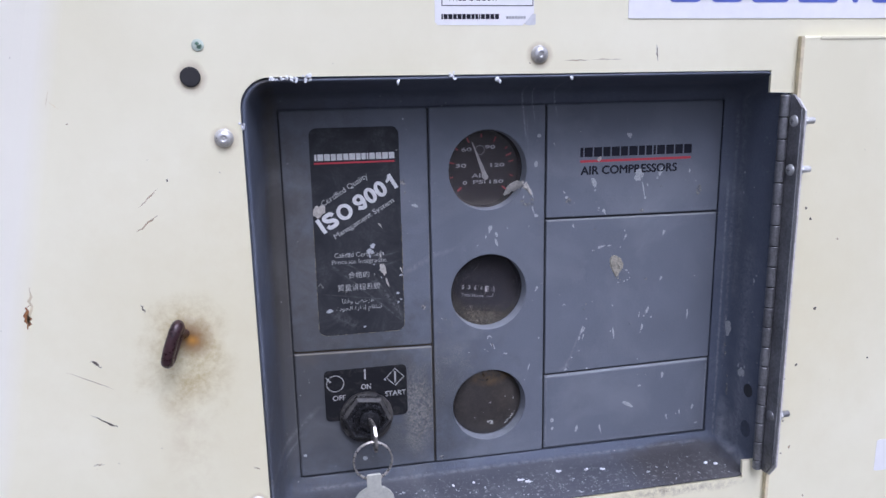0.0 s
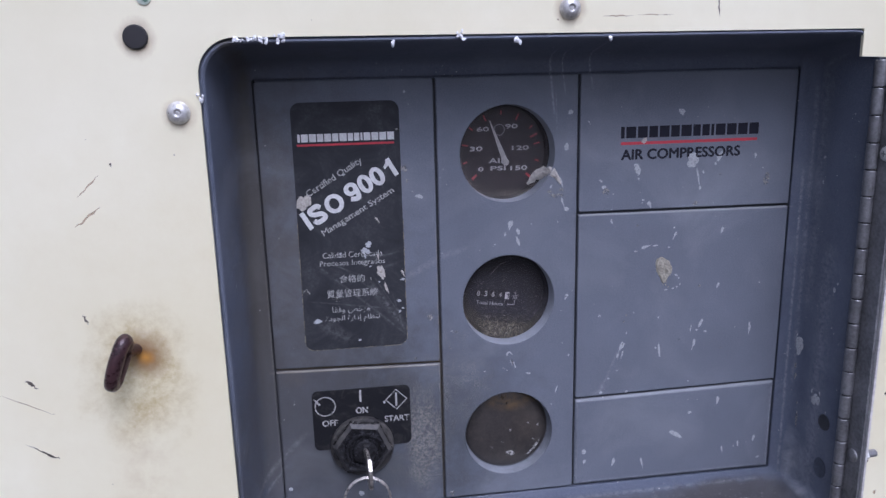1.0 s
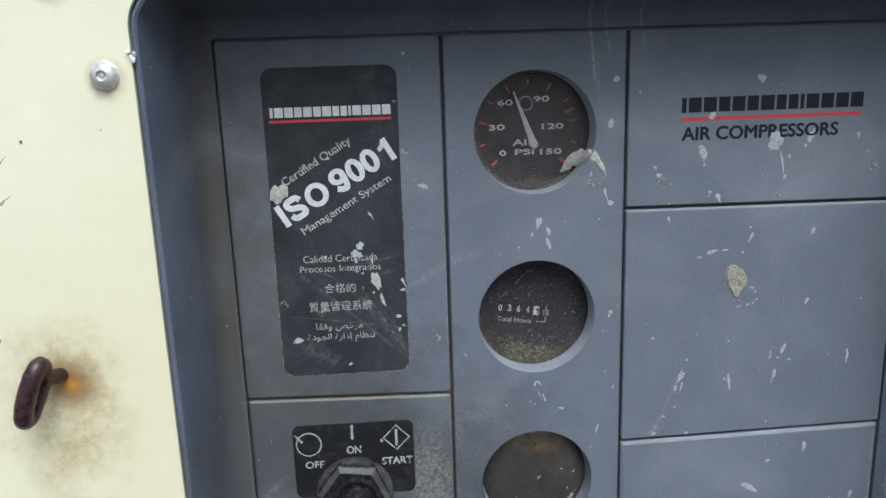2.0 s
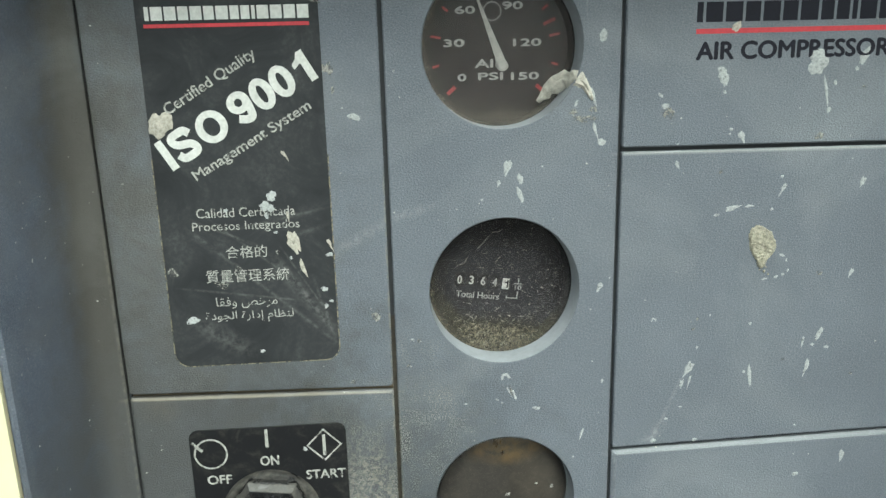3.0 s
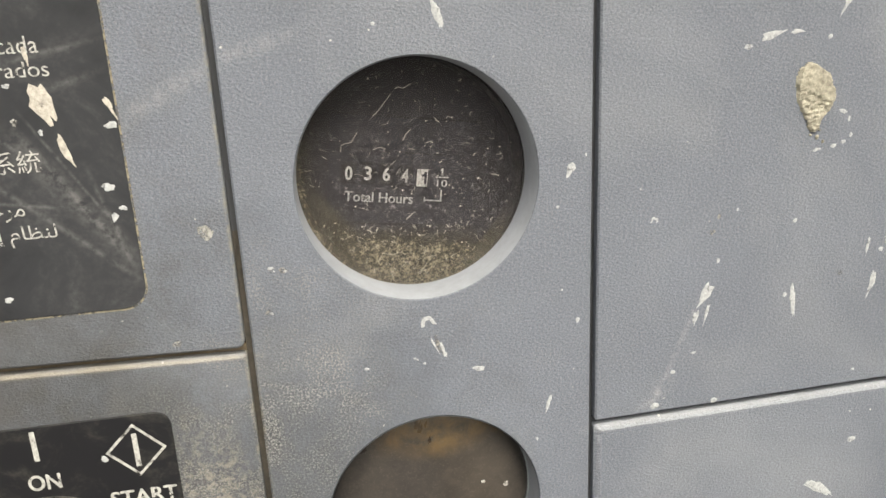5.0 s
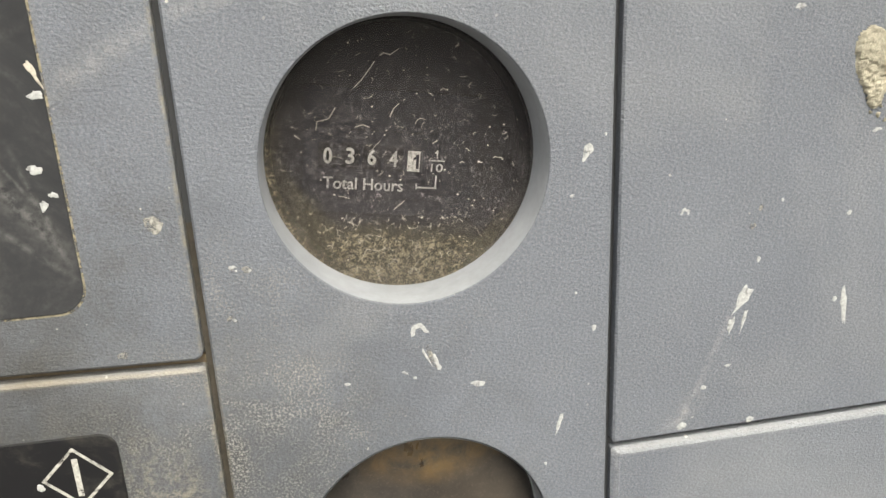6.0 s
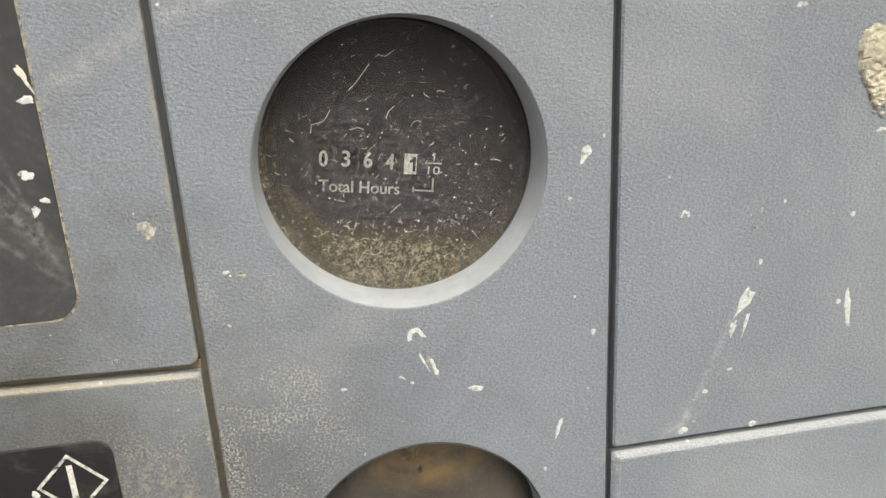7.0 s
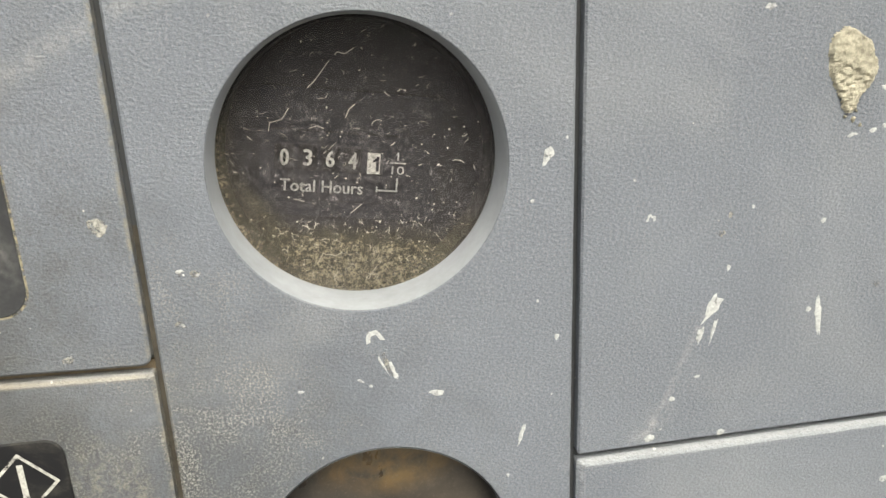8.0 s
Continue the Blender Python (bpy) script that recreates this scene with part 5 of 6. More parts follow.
        size = 0.05 + 0.14 * rng.random() ** 3
        bmesh.ops.create_icosphere(bm, subdivisions=1, radius=size, matrix=Matrix.Translation((r * math.cos(w), 9.62, r * math.sin(w))) @ Matrix.Diagonal((rng.uniform(0.6, 1.6), 0.5, 1, 1)))
    lint = part("lint", bm, LINT, g, "pale lint and specks clinging to the glass")
    lint["kind"] = "stuff"
    hairs = (
        ((-8.4, 13.8), (-6.9, 15.1), (-5.1, 17.2), (-4.1, 18.4)),
        ((-3.0, 19.4), (-2.4, 19.9), (-1.1, 19.5), (0.6, 20.5)),
        ((-16.1, 6.4), (-15.7, 8.0), (-13.5, 8.4), (-12.1, 10.4)),
        ((-8.8, 6.5), (-7.2, 6.9), (-6.0, 6.3)),
        ((-1.9, 8.0), (-1.2, 9.5), (0.0, 10.4)),
        ((-9.5, -19.9), (-8.3, -17.9), (-5.9, -18.5), (-4.5, -17.9)),
        ((-0.2, -23.6), (1.0, -22.6), (1.9, -21.4)),
        ((-2.3, -10.2), (-1.0, -9.2), (-0.1, -8.6)),
    )
    for pts in hairs:
        part("hair", tube([(x, 9.5, z) for x, z in pts], 0.06, 5), LINT, g)


hour_meter()


def blank_cap():
    g = thing("blank_cap", (39.8, 0, -49.5), "brown dirt-filmed domed cap closing the third gauge hole", "cap")
    prof = [(25.9, 12.0), (25.9, 8.4), (25.2, 7.6)] + [(25.2 * math.cos(radians(w)), 7.6 - 3.4 * math.sin(radians(w))) for w in range(10, 90, 10)] + [(0, 4.2)]
    part("sleeve", turned([(26.3, 0.12), (26.2, 0.5), (26.0, 7.9), (25.0, 8.3)], 80), SLEEVE, g, "smooth pale grey sleeve", smooth=True)
    part("dome", turned(prof, 64), CAP, g, smooth=True)
    for x, z, s in ((1.9, -15.2, 4.8), (3.2, -16.4, 2.2), (1.5, -0.4, 1.7), (15.8, -8.1, 2.0), (-9.5, -10.9, 1.3), (12.8, 3.5, 1.2), (-3, -7.5, 1.1), (19.0, 1.5, 1.4)):
        yy = 7.6 - 3.4 * math.sqrt(max(0.0, 1 - (x * x + z * z) / 635)) - 0.05
        splash(g, x, z, s, s, 0, 0, FAINT, yy, 0.4, 0.1)
    # pale crescent drawn on the dome for the highlight along its rim
    dash(g, 12.5, -18.6, 21.4, -7.6, 1.7, FAINT, 5.7)


blank_cap()

# ---- the hinge ----


def piano_hinge():
    h = thing("piano_hinge", (224.0, -45.4, 36), "dull steel piano hinge, its free leaf standing open with bolts", "hinge")
    top, bottom, pitch = 127.0, -134.0, 14.1
    z = top
    while z > bottom + 2:
        zb = max(z - pitch, bottom)
        bm = bmesh.new()
        r = 3.1
        c = [(r * math.cos(2 * math.pi * q / 20), r * math.sin(2 * math.pi * q / 20)) for q in range(20)]
        rows = [[(x * s, y * s, zz) for x, y in c] for s, zz in ((0.9, z - 0.35), (1, z - 0.75), (1, zb + 0.75), (0.9, zb + 0.35))]
        loops = [[bm.verts.new(p) for p in row] for row in rows]
        for a, b in zip(loops, loops[1:]):
            skin(bm, a, b)
        bm.faces.new(loops[0])
        bm.faces.new(loops[-1])
        part("knuckle", bm, STEEL, h, smooth=True)
        z = zb
    part("pin", tube([(0, 0, top - 0.2), (0, 0, bottom + 0.2)], 2.3, 12), DARK, h)
    lean = radians(1.5)

    def leaf(y0, x0, x1, mat, name, label, z0, z1, cut, depth):
        out = [(0, z0), (depth - cut * 0.8, z0), (depth, z0 + cut * 1.2), (depth, z1 - cut), (depth - cut, z1), (0, z1)]
        bm = bmesh.new()
        a = [bm.verts.new((x0, -d + y0, zz)) for d, zz in out]
        b = [bm.verts.new((x1, -d + y0, zz)) for d, zz in out]
        skin(bm, a, b)
        bm.faces.new(a)
        bm.faces.new(b)
        bmesh.ops.rotate(bm, cent=(0, 0, 0), matrix=Matrix.Rotation(lean, 3, "Z"), verts=bm.verts)
        part(name, bm, mat, h, label)

    leaf(-1.5, 2.2, 3.7, STEEL, "leaf", "steel leaf with chamfered corners", bottom, top, 8, 11.5)
    leaf(-2.0, 4.0, 5.2, CUT_EDGE, "backing_strip", "bright cut edge of the strip behind the leaf", bottom - 1, top - 2, 8, 12.6)
    for zz in (110.5, 79.5, -90.5):
        dull = zz < 0
        bolt = part("bolt", turned([(0, -1.9), (2.4, -1.8), (3.6, -1.0), (3.9, 0), (2.2, 0.1), (2.2, 13.4), (2.0, 13.8), (0, 13.8)], 20), STEEL if dull else ZINC, h, "dull grey bolt" if dull else "zinc-plated bolt", smooth=True)
        for w, tall in ((1.5, 0.32), (0.32, 1.5)):
            part("cross_slot", plate(rounded(-w, w, -tall, tall, 0.15, 2), -1.98, -1.7), STEEL, bolt)
        bolt.rotation_euler = (0, 0, radians(-90) + lean)
        bolt.location = Vector((2.6, -7.2, zz)) * MM
        nut = bmesh.new()
        hexa = [(3.9 * math.cos(radians(60 * q)), 3.9 * math.sin(radians(60 * q))) for q in range(6)]
        loft(nut, [(hexa, 4.6), (hexa, 7.4)], True, True)
        part("nut", nut, ZINC, bolt)


piano_hinge()
# hole and faint depression in the right wall; dark discs carry their shade
for z, w, tall, mat, label in ((-45.0, 4.2, 4.7, GROOVE, "dark hole in the tray wall"), (-74.4, 4.6, 6.2, DULL_DISC, "faint round depression in the tray wall")):
    bm = turned([(1.04, 0), (1.0, -0.25), (0.9, 0.05), (0, 0.0)], 28)
    bmesh.ops.scale(bm, vec=(w, 1, tall), verts=bm.verts)
    bmesh.ops.rotate(bm, cent=(0, 0, 0), matrix=Matrix.Rotation(radians(-90 + 8), 3, "Z"), verts=bm.verts)
    part("wall_disc", bm, mat, panel, label, (223.35, -30, z), True)

# ---- splashes, mud and flakes ----
splash(gauge_tile, 74.1, 33.9, 1.76, 3.15, -20, 0.3)
splash(gauge_tile, 71.1, 25.5, 0.80, 0.70, 0, 0)
splash(gauge_tile, 77.7, 37.0, 0.53, 0.67, 0, 0)
splash(gauge_tile, 51.6, -11.9, 2.77, 1.39, -5, 0)
splash(gauge_tile, 25.4, -8.7, 1.38, 0.58, 0, 0)
splash(gauge_tile, 38.8, -9.0, 0.80, 0.59, 0, 0)
splash(gauge_tile, 76.0, -2.5, 0.86, 1.50, 0, 0)
splash(gauge_tile, 72.1, 5.5, 0.56, 0.58, 0, 0)
splash(gauge_tile, 9.2, 16.8, 1.90, 1.29, 0, 0, FAINT)
splash(gauge_tile, 9.6, 16.6, 0.79, 0.65, 0, 0)
splash(gauge_tile, 6.8, 17.0, 0.95, 0.86, 0, 0, FAINT)
splash(gauge_tile, 7.2, 16.8, 0.40, 0.43, 0, 0)
splash(gauge_tile, 5.4, 7.4, 1.92, 1.45, 0, 0, FAINT)
splash(gauge_tile, 5.8, 7.2, 0.80, 0.72, 0, 0)
splash(gauge_tile, 32.2, 66.9, 0.82, 0.82, 0, 0)
splash(gauge_tile, 53.1, 77.7, 0.68, 0.66, 0, 0)
splash(gauge_tile, 73.2, 120.3, 2.84, 3.48, -15, 0.2)
splash(gauge_tile, 75.2, 139.1, 2.59, 2.89, 0, 0)
splash(gauge_tile, 65.7, -32.9, 0.59, 1.00, 0, 0)
splash(gauge_tile, 73.4, 85.3, 2.64, 2.59, 0, 0)
splash(decal_tile, -5.7, 26.7, 3.36, 3.04, 0, 0, FAINT)
splash(decal_tile, -14.8, 2.5, 1.93, 1.45, 0, 0, FAINT)
splash(decal_tile, -9.8, 96.2, 4.13, 2.18, -10, 0)
splash(decal_tile, -20.4, 112.0, 2.54, 6.34, 10, 0.4)
splash(decal_tile, -16.0, 152.5, 1.44, 1.19, 0, 0)
dash(lower_tile, 141.6, -57.4, 151.0, -64.0, 2.6, None, -0.02, 0.9)
splash(lower_tile, 172.1, -39.4, 2.04, 4.23, -8, 0.3)
splash(lower_tile, 197.9, -67.5, 1.84, 3.84, -10, 0.3)
splash(lower_tile, 105.6, -74.9, 1.99, 4.84, -20, 0.3)
splash(lower_tile, 86.6, -66.4, 2.45, 3.66, 0, 0)
splash(lower_tile, 87.0, -72.9, 1.97, 2.46, 0, 0)
splash(lower_tile, 124.0, -76.8, 1.26, 5.96, 12, 0.3)
splash(lower_tile, 154.0, -46.3, 2.53, 1.53, 0, 0)
splash(lower_tile, 176.9, -73.2, 1.04, 4.38, 12, 0.3)
splash(lower_tile, 201.6, -81.0, 2.12, 1.60, 0, 0)
splash(lower_tile, 187.4, -70.4, 1.05, 3.84, 10, 0.3)
splash(switch_tile, -49.6, -79.6, 3.32, 2.97, 0, 0)
splash(gauge_tile, 4.7, -85.5, 2.6, 3.6, 10, 0, FAINT)
splash(switch_tile, -90.3, -72.5, 2.25, 2.55, 0, 0)
for x, z, w, h in ((154.4, 102.8, 1.2, 1.7), (152.9, 93.7, 1.5, 2.0), (161.6, 107.4, 1.3, 1.5), (115.6, 100.7, 1.0, 1.3), (118.7, 88.2, 1.3, 1.1), (118.3, 86.6, 0.8, 0.7), (100.2, 83.6, 0.7, 0.7), (95.2, 96.6, 2.8, 1.8), (185.8, 111.2, 1.5, 2.6)):
    splash(name_tile, x, z, w, h)
for x, z, w, h in ((141.0, 134.0, 1.0, 1.0), (96.4, 94.2, 3.8, 4.2), (150.5, 84.9, 3.0, 2.4), (164.8, 101.1, 1.6, 1.2), (193.6, 97.0, 4.2, 6.2), (141.9, 134.9, 0.9, 0.8)):
    splash(name_tile, x, z, w, h, mat=FAINT, ragged=0.35)
splash(name_tile, 139.8, 137.4, 3.2, 3.8, ragged=0.4)
splash(name_tile, 147.6, 109.9, 7.4, 7.6, ragged=0.28, thick=0.3)
splash(name_tile, 118.2, 122.0, 4.0, 2.4, 40, 0, CRUST, -0.1)
for d in ((150.2, 105.4, 152.8, 94.0, 0.9), (165.6, 114.4, 162.0, 108.2, 2.5), (114.3, 109.0, 115.3, 102.4, 3.5), (92.4, 100.9, 94.5, 99.5, 0.9), (122.2, 87.4, 123.4, 83.4, 2.1), (85.5, 134.0, 86.4, 132.2, 0.9)):
    dash(name_tile, *d)
for d in ((99.8, 78.0, 101.0, 75.0, 1.1), (139.9, 68.5, 138.0, 64.6, 1.5), (118.4, 59.7, 124.4, 61.6, 1.5), (125.7, 61.1, 129.2, 61.0, 0.9), (114.6, 58.0, 116.6, 58.6, 1.1), (168.7, 70.2, 167.5, 66.0, 1.6), (168.1, 36.4, 167.0, 33.0, 1.4), (159.2, 13.9, 156.2, 8.7, 1.8), (151.9, 10.6, 151.6, 6.4, 0.9), (155.0, 1.4, 153.1, -4.9, 1.6), (131.9, -0.4, 132.9, -8.0, 1.7), (110.3, 3.0, 106.6, -2.6, 2.3), (106.6, -3.6, 105.9, -7.6, 1.2), (109.8, -2.0, 108.4, -7.6, 0.7), (189.9, 10.0, 189.4, 2.0, 1.3), (141.9, 42.2, 139.6, 42.9, 0.9), (134.0, 33.8, 136.0, 34.0, 0.9)):
    dash(middle_tile, *d)
for x, z, w, h in ((138.4, 71.2, 1.1, 1.0), (135.6, 59.6, 1.2, 1.0), (131.0, 17.0, 1.1, 1.1), (111.4, 8.7, 0.9, 1.2), (155.6, 7.4, 1.5, 1.1), (161.2, 6.2, 1.8, 1.2), (106.3, -14.8, 1.3, 0.7), (101.0, -19.4, 1.2, 1.2), (96.5, -28.2, 2.3, 1.6), (112.6, -28.8, 2.0, 1.4), (151.8, -25.2, 1.0, 0.8), (139.2, 34.5, 1.5, 1.0), (141.7, 35.3, 1.2, 1.0), (143.5, 36.8, 0.9, 1.1), (142.6, 40.6, 0.7, 1.3), (130.0, -2.0, 1.0, 1.3), (115.6, 21.0, 0.7, 0.7)):
    splash(middle_tile, x, z, w, h)
for x, z, w, h in ((116.0, 73.7, 1.7, 1.4), (155.7, 35.2, 2.0, 1.7), (171.9, -5.0, 1.3, 1.2), (144.6, 2.3, 1.6, 1.3), (109.4, 16.0, 1.4, 1.2), (111.0, 19.8, 1.0, 1.4)):
    splash(middle_tile, x, z, w, h, mat=FAINT, ragged=0.35)
splash(middle_tile, 94.5, 19.9, 2.0, 2.2, ragged=0.3, hollow=True)
# a dried ring below the meter, open downwards, and its smear
splash(gauge_tile, 40.2, 0.7, 3.6, 3.7, 10, 0, None, -0.02, 0.15, 0.07, "splash_mark", True)
dash(gauge_tile, 41.4, -2.4, 43.4, -7.6, 1.0, FAINT)
dash(gauge_tile, 42.6, -4.2, 44.0, -7.8, 0.8)
dash(gauge_tile, 40.6, -3.0, 42.2, -6.6, 0.5)
splash(gauge_tile, 43.7, -7.2, 1.0, 1.3)
for d in ((42.0, 80.4, 40.0, 74.8, 2.3), (45.3, 75.4, 45.7, 71.6, 1.9), (44.9, 70.6, 46.2, 65.2, 1.8), (38.4, 73.4, 37.5, 71.0, 1.1), (69.3, -21.6, 67.9, -26.0, 1.0), (6.0, 17.6, 7.4, 17.4, 0.8), (36.3, -7.4, 37.6, -8.0, 0.6)):
    dash(gauge_tile, *d)
for d in ((-33.6, 58.8, -30.6, 50.0, 3.7), (-30.8, 48.4, -28.4, 42.4, 1.5), (-20.9, 55.4, -19.3, 51.6, 1.2), (-34.0, 86.0, -32.0, 82.6, 1.0), (-33.7, 65.6, -33.5, 62.2, 1.0)):
    dash(decal, *d, CRUST, -0.28, 0.6)
for x, z, w, h in ((-38.6, 71.0, 3.4, 3.2), (-40.4, 67.4, 4.6, 3.6), (-40.6, 64.4, 1.6, 2.2), (-20.5, 50.1, 2.2, 1.5), (-23.0, 37.9, 2.6, 1.5), (-20.9, 33.4, 1.5, 1.0), (-22.8, 31.6, 1.2, 2.0), (-38.1, 58.6, 1.6, 0.8), (-33.6, 49.5, 1.0, 1.1), (-68.6, 28.6, 4.4, 2.5), (-45.9, 16.2, 1.6, 1.2), (-54.0, 66.6, 1.2, 1.6)):
    splash(decal, x, z, w, h, y=-0.28, ragged=0.3)
for x, z, w, h in ((-73.6, 46.0, 3.4, 2.6), (-57.5, 40.9, 4.4, 2.4), (-51.5, 46.5, 1.7, 1.3), (-37.9, 51.7, 1.4, 1.2), (-17.4, 112.0, 3.2, 4.0), (-16.2, 105.0, 1.0, 2.6), (-20.0, 132.6, 3.0, 1.6)):
    splash(decal, x, z, w, h, mat=FAINT, y=-0.28, ragged=0.35)
# the big dried daubs
splash(decal, -72.0, 95.6, 7.0, 9.0, -20, 0, CRUST, -0.25, 0.25, 0.4)
splash(switch_tile, -33.8, -22.6, 1.4, 1.6, 0, 0, None, -0.55)


def crust_lump():
    """A dried lump that bridges the gauge's glass and the tile over the rim of the hole."""
    bm = bmesh.new()
    path = [Vector(q) for q in CRUST_LINE]
    rows, n, m = [], 16, 9
    for i in range(n + 1):
        s = i / n * (len(path) - 1)
        k = min(int(s), len(path) - 2)
        mid = path[k].lerp(path[k + 1], s - k)
        d = path[k + 1] - path[k]
        side = Vector((-d.z, 0, d.x)).normalized()
        half = 3.7 * math.sin(math.pi * min(max(i / n, 0.02), 0.98)) ** 0.6 * (1 - 0.45 * i / n) * (1 + 0.45 * noise.noise(Vector((i * 0.55, 3, 1))))
        row = []
        for j in range(m + 1):
            u = 2 * j / m - 1
            lift = (1 - u * u) * (0.55 + 0.6 * noise.noise(Vector((i * 0.45, j * 0.6, 4)))) + 0.18 * noise.noise(Vector((i * 1.3, j * 1.3, 8)))
            wob = 0.9 * noise.noise(Vector((i * 0.8, j * 1.1, 6)))
            row.append(bm.verts.new(mid + side * (u * half + wob) + Vector((0, -lift - 0.05, 0))))
        rows.append(row)
    for a, b in zip(rows, rows[1:]):
        for j in range(m):
            bm.faces.new((a[j], a[j + 1], b[j + 1], b[j]))
    ob = part("crust_lump", bm, LUMP, None, smooth=True)
    ob.location = Vector((0, 0, HEIGHT)) * MM
    tagged(ob, "pale dried lump stuck over the rim of the pressure gauge", "dried lump")


CRUST_LINE = ((53.2, 9.2, 98.8), (57.0, 8.4, 103.0), (61.2, 5.0, 106.2), (64.4, 0.2, 106.8), (67.2, 0.0, 104.6), (70.0, 0.0, 99.6))
crust_lump()
for d in ((68.4, 104.0, 71.6, 97.6, 1.6), (70.2, 92.0, 72.4, 86.0, 1.0), (64.8, 99.6, 64.0, 97.0, 0.8)):
    dash(gauge_tile, *d)
for x, z, w, h in ((67.2, 93.2, 7.4, 2.6), (63.6, 95.6, 3.0, 1.6), (70.4, 96.4, 2.2, 2.4)):
    splash(gauge_tile, x, z, w, h, mat=FAINT, ragged=0.35)


def mud_daub():
    """A hand of dried mud: a thick, cracked and layered crust, straight on one side, its tip hanging down."""
    bm = bmesh.new()
    step, cells = 0.32, {}

    def depth(x, z):
        """How far inside the daub's outline, in mm; below zero outside it."""
        s = (z + 8.3) / 16.6
        if not 0 < s < 1:
            return -1.0
        lo = np.interp(s, (0, 0.3, 0.47, 0.7, 0.9, 1.0), (-0.4, -2.8, -4.4, -5.0, -4.4, -2.6))
        hi = np.interp(s, (0, 0.04, 0.2, 0.36, 0.6, 0.83, 0.95, 1.0), (0.2, 1.6, 2.6, 4.8, 5.0, 2.8, -0.4, -2.2))
        wob = 0.35 * noise.noise(Vector((x * 0.5, z * 0.5, 7))) + 0.45 * noise.noise(Vector((x * 1.2, z * 1.2, 2))) * (s < 0.55)
        return float(min(x - lo, hi - x)) + wob

    for i in range(-24, 25):
        for j in range(-28, 29):
            x, z = i * step, j * step
            d = depth(x, z)
            if d > -0.3:
                upper = min(1.0, max(0.0, (z + 0.45 * x - 0.6 * noise.noise(Vector((x * 0.8, 2, 3)))) / 0.5))
                h = 0.75 + 0.3 * upper + 0.35 * noise.noise(Vector((x * 0.33, z * 0.28, 5))) + 0.25 * noise.noise(Vector((x * 0.8, z * 0.7, 9)))
                rough = h + 0.42 * noise.noise(Vector((x * 0.7, z * 1.3, 4))) + 0.22 * noise.noise(Vector((x * 1.9, z * 2.1, 1)))
                h = h * upper + rough * (1 - upper) + 0.07 * noise.noise(Vector((x * 2.6, z * 2.6, 1)))
                h = max(0.05, h) * min(1.0, max(0.0, d + 0.1) / 0.5)
                cells[i, j] = bm.verts.new((x, 0.03 - h, z))
    for i, j in list(cells):
        quad = [cells.get(k) for k in ((i, j), (i + 1, j), (i + 1, j + 1), (i, j + 1))]
        if all(quad):
            bm.faces.new(quad)
    ob = part("mud_daub", bm, MUD, None)
    ob.location = Vector((133.0, 0.0, 46.2 + HEIGHT)) * MM
    tagged(ob, "thick cracked crust of dried tan mud stuck on the tile", "mud")


mud_daub()


def flake_clump(x, z, w, h, count, y=-42.6):
    """Loose white crumbs of old paint clinging to the rim."""
    rng = random.Random(int(x * 13 + z))
    bm = bmesh.new()
    for _ in range(count):
        s = rng.uniform(0.5, 1.5)
        m = Matrix.Translation((rng.uniform(-w, w) / 2, rng.uniform(-0.8, 0.6), rng.uniform(-h, h) / 2)) @ Euler((rng.random() * 6, rng.random() * 6, rng.random() * 6)).to_matrix().to_4x4() @ Matrix.Diagonal((s, s * 0.6, s * rng.uniform(0.4, 1.0), 1))
        made = bmesh.ops.create_icosphere(bm, subdivisions=1, radius=1.0, matrix=m)
        for v in made["verts"]:
            v.co += 0.25 * noise.noise_vector(v.co * 1.3)
    ob = part("paint_crumb", bm, FLAKE, None)
    ob.location = Vector((x, y, z + HEIGHT)) * MM
    tagged(ob, "crumbs of flaking white paint clinging to the tray rim", "paint crumb", "crumbs on the rim")


flake_clump(-93.5, 178.0, 5, 2.0, 6)
flake_clump(-87.5, 178.2, 6, 2.6, 11)
flake_clump(-82.5, 177.2, 4, 2.6, 8)
flake_clump(-75.8, 178.0, 5, 4.4, 14)
flake_clump(7.6, 178.4, 4, 4.6, 12)
flake_clump(35.4, 175.6, 3.2, 2.6, 6)
flake_clump(-24.7, 175.4, 1.6, 2.0, 3)
flake_clump(80.6, 175.8, 1.6, 1.4, 2)
flake_clump(-112.6, 153.1, 3.0, 3.4, 7)


def wall_splash(y, z, w, h, seed, mat=None, tail=0.4):
    """A splash on the tray's right wall."""
    bm = blob(w, h, seed, 22, 0.3, tail, 0.3)
    bmesh.ops.rotate(bm, cent=(0, 0, 0), matrix=Matrix.Rotation(radians(-79), 3, "Z"), verts=bm.verts)
    x = 221.0 + (225.0 - 221.0) * (-11 - y) / 30.4 if y < -11 else 217.5 + 3.5 * (-2.2 - y) / 8.8 + 0.5 * (y > -9)
    part("splash_mark", bm, mat or SPLASH, panel, "", (x - 0.1, y, z), True)


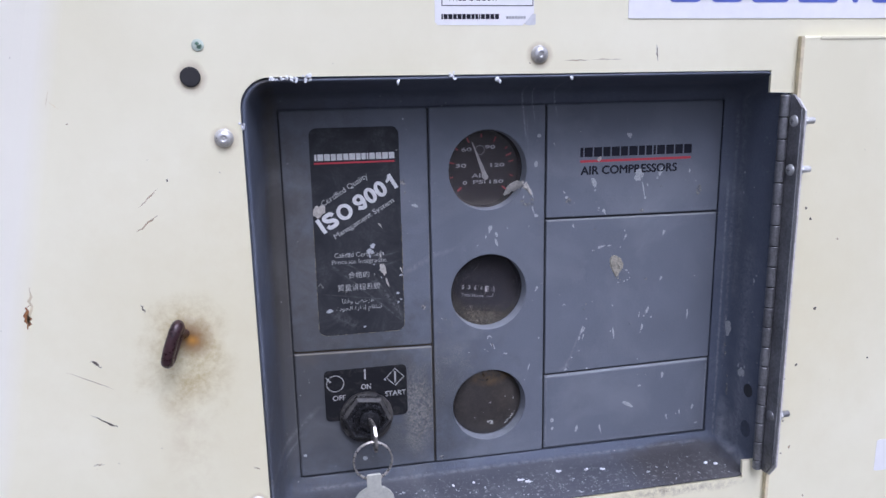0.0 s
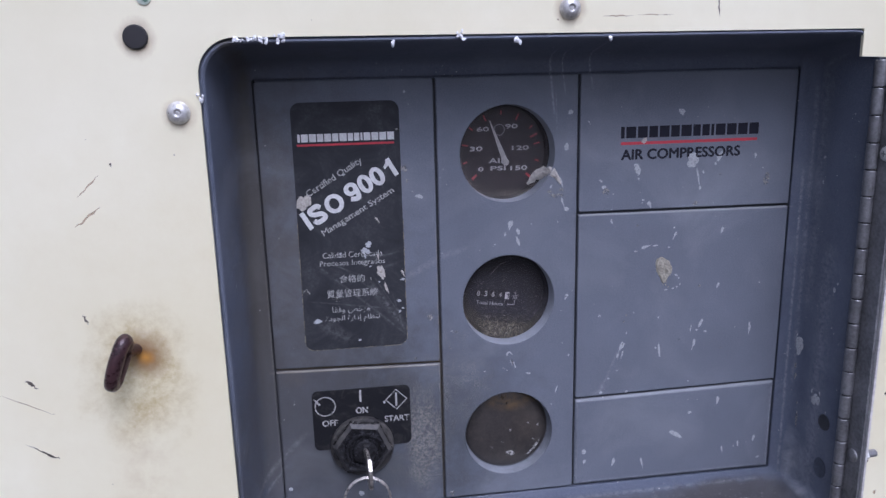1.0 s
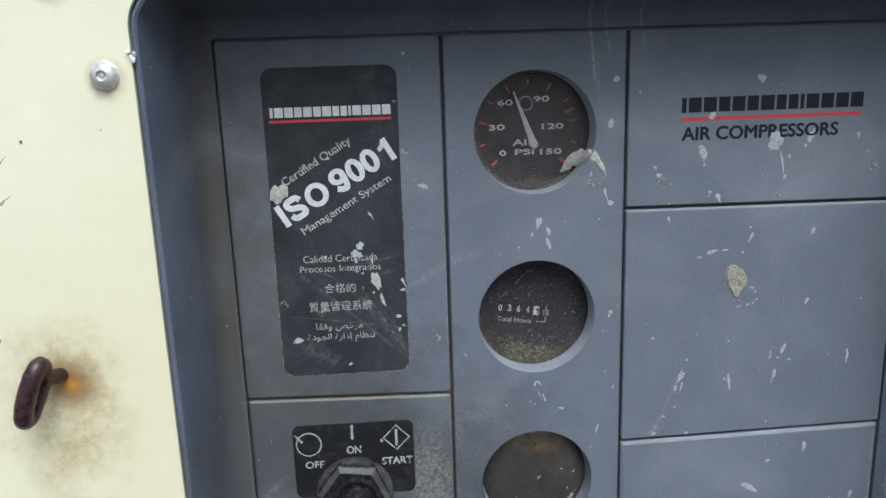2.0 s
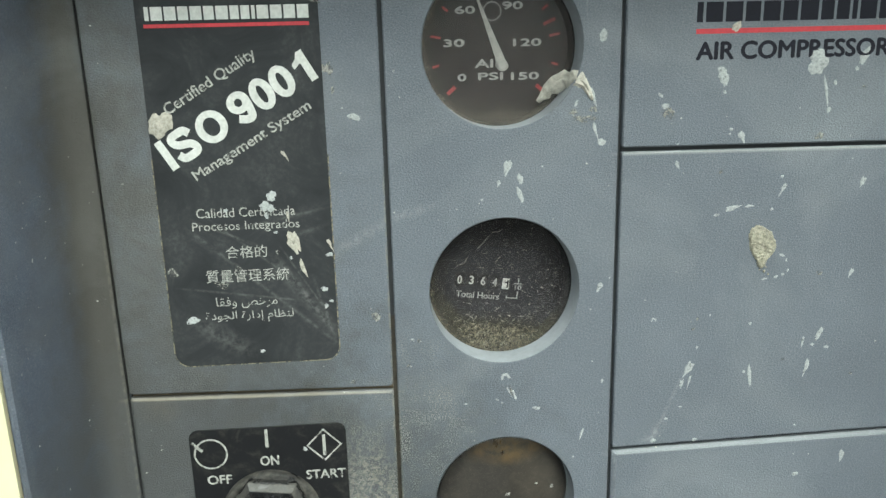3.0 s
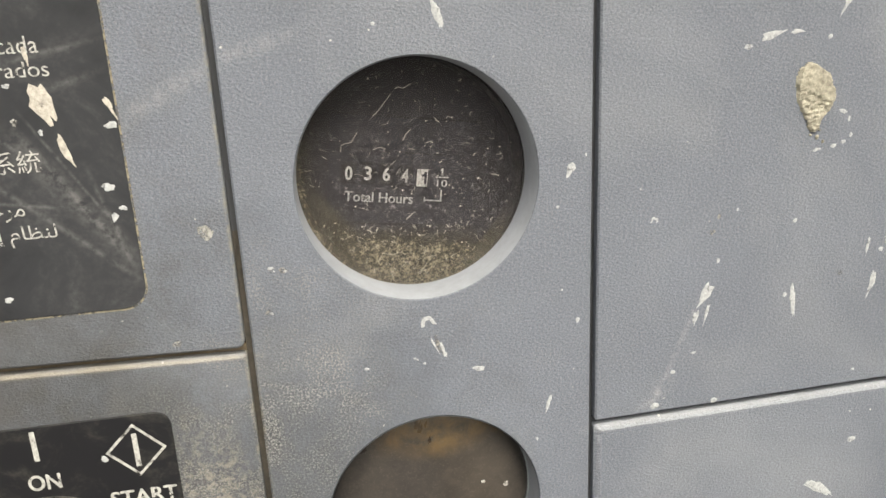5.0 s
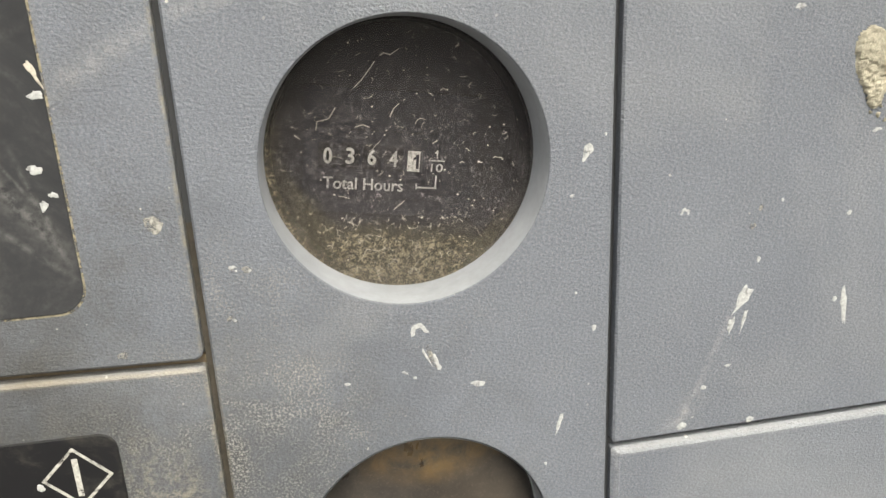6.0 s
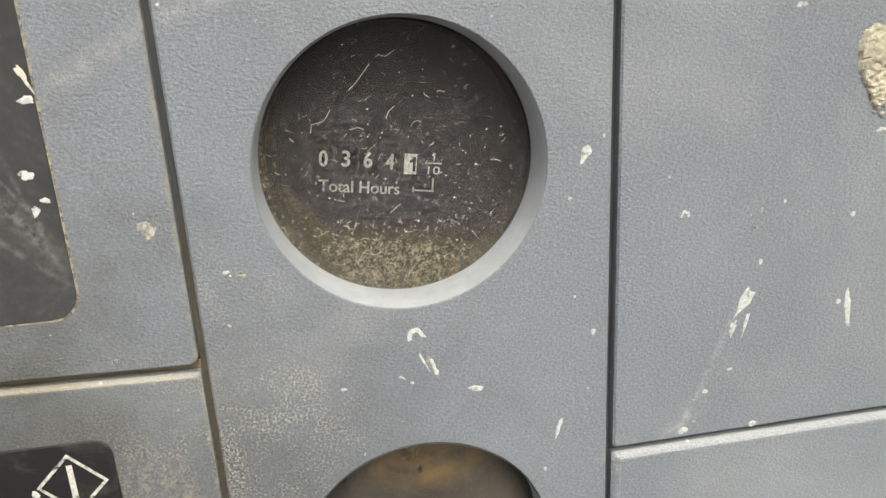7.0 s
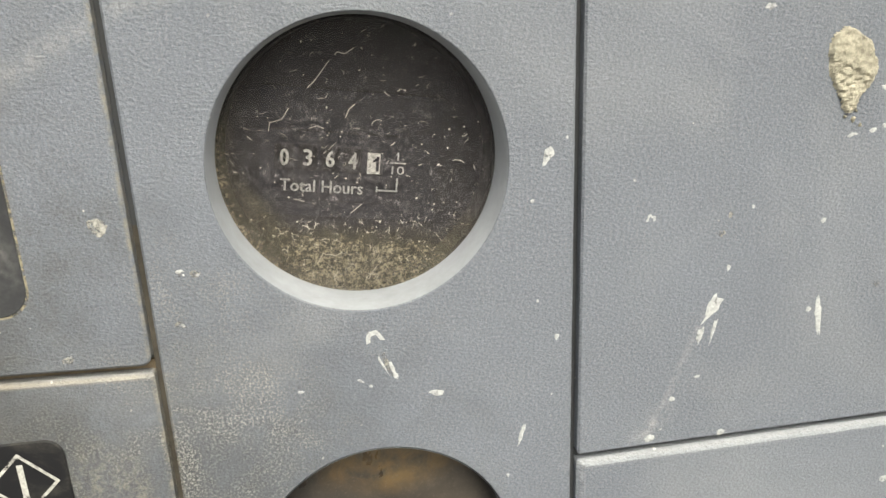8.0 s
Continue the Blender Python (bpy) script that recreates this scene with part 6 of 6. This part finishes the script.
wall_splash(-5.5, -3.5, 8.5, 9.0, 301, None, 0.7)
wall_splash(-5.0, -18.5, 1.6, 3.0, 302, FAINT)
wall_splash(-5.4, -25.0, 1.8, 3.4, 303, FAINT)
wall_splash(-22.0, -33.8, 6.2, 7.0, 304, None, 0.15)
wall_splash(-18.6, -29.6, 1.0, 2.6, 305)
wall_splash(-24.6, -29.0, 0.9, 2.2, 310)
wall_splash(-8.0, -42.0, 1.0, 2.0, 311, FAINT)
wall_splash(-8.4, -52.0, 1.6, 9.0, 306, FAINT)
wall_splash(-28.0, 36.0, 2.0, 2.4, 307)
wall_splash(-30.0, 40.0, 1.2, 1.2, 308)
wall_splash(-12.0, 110.0, 1.6, 1.6, 309)
wall_splash(-12.4, 96.0, 1.0, 1.6, 312)


def floor_chips():
    """Chips and droppings scattered along the tray's sloping floor."""
    rng = random.Random(11)
    bm = bmesh.new()
    for k in range(420):
        x, y = rng.uniform(-90, 212), rng.uniform(-40, -12)
        s = 0.2 + 0.95 * rng.random() ** 4
        z = -100.5 - 2.7 * (-11 - y) / 30.4
        made = bmesh.ops.create_icosphere(bm, subdivisions=1, radius=1.0, matrix=Matrix.Translation((x, y, z)) @ Matrix.Rotation(rng.random() * 6, 4, "Z") @ Matrix.Diagonal((s * rng.uniform(0.4, 2.2), s * rng.uniform(0.4, 1.2), 0.1, 1)))
        for v in made["verts"]:
            v.co += 0.55 * s * noise.noise_vector(v.co * 1.1)
    ob = part("floor_chips", bm, SPLASH, None)
    ob.location = (0, 0, HEIGHT * MM)
    tagged(ob, "scattered white chips and crumbs on the tray floor", "debris", "", "stuff")


floor_chips()
for x, y, s in ((58, -17, 4.5), (62, -20, 4.0), (120, -16, 3.4), (108, -14, 2.6), (197, -24, 3.0), (204, -26, 2.6), (88, -13, 3.0), (10, -14, 2.2), (24, -13, 2.0)):
    flake_clump(x, -100.3 - 2.7 * (-11 - y) / 30.4, s, 0.6, int(s * 2.2), y)

for dx, dz, s in ((0, 0, 1.0), (1.6, -1.2, 0.7), (-1.8, 0.6, 0.6), (0.4, 1.6, 0.5)):
    splash(middle_tile, 134.6 + dx, 36.9 + dz, s, s, 0, 0, MUD, -0.05, 0.3, 0.35, "mud_crumb")
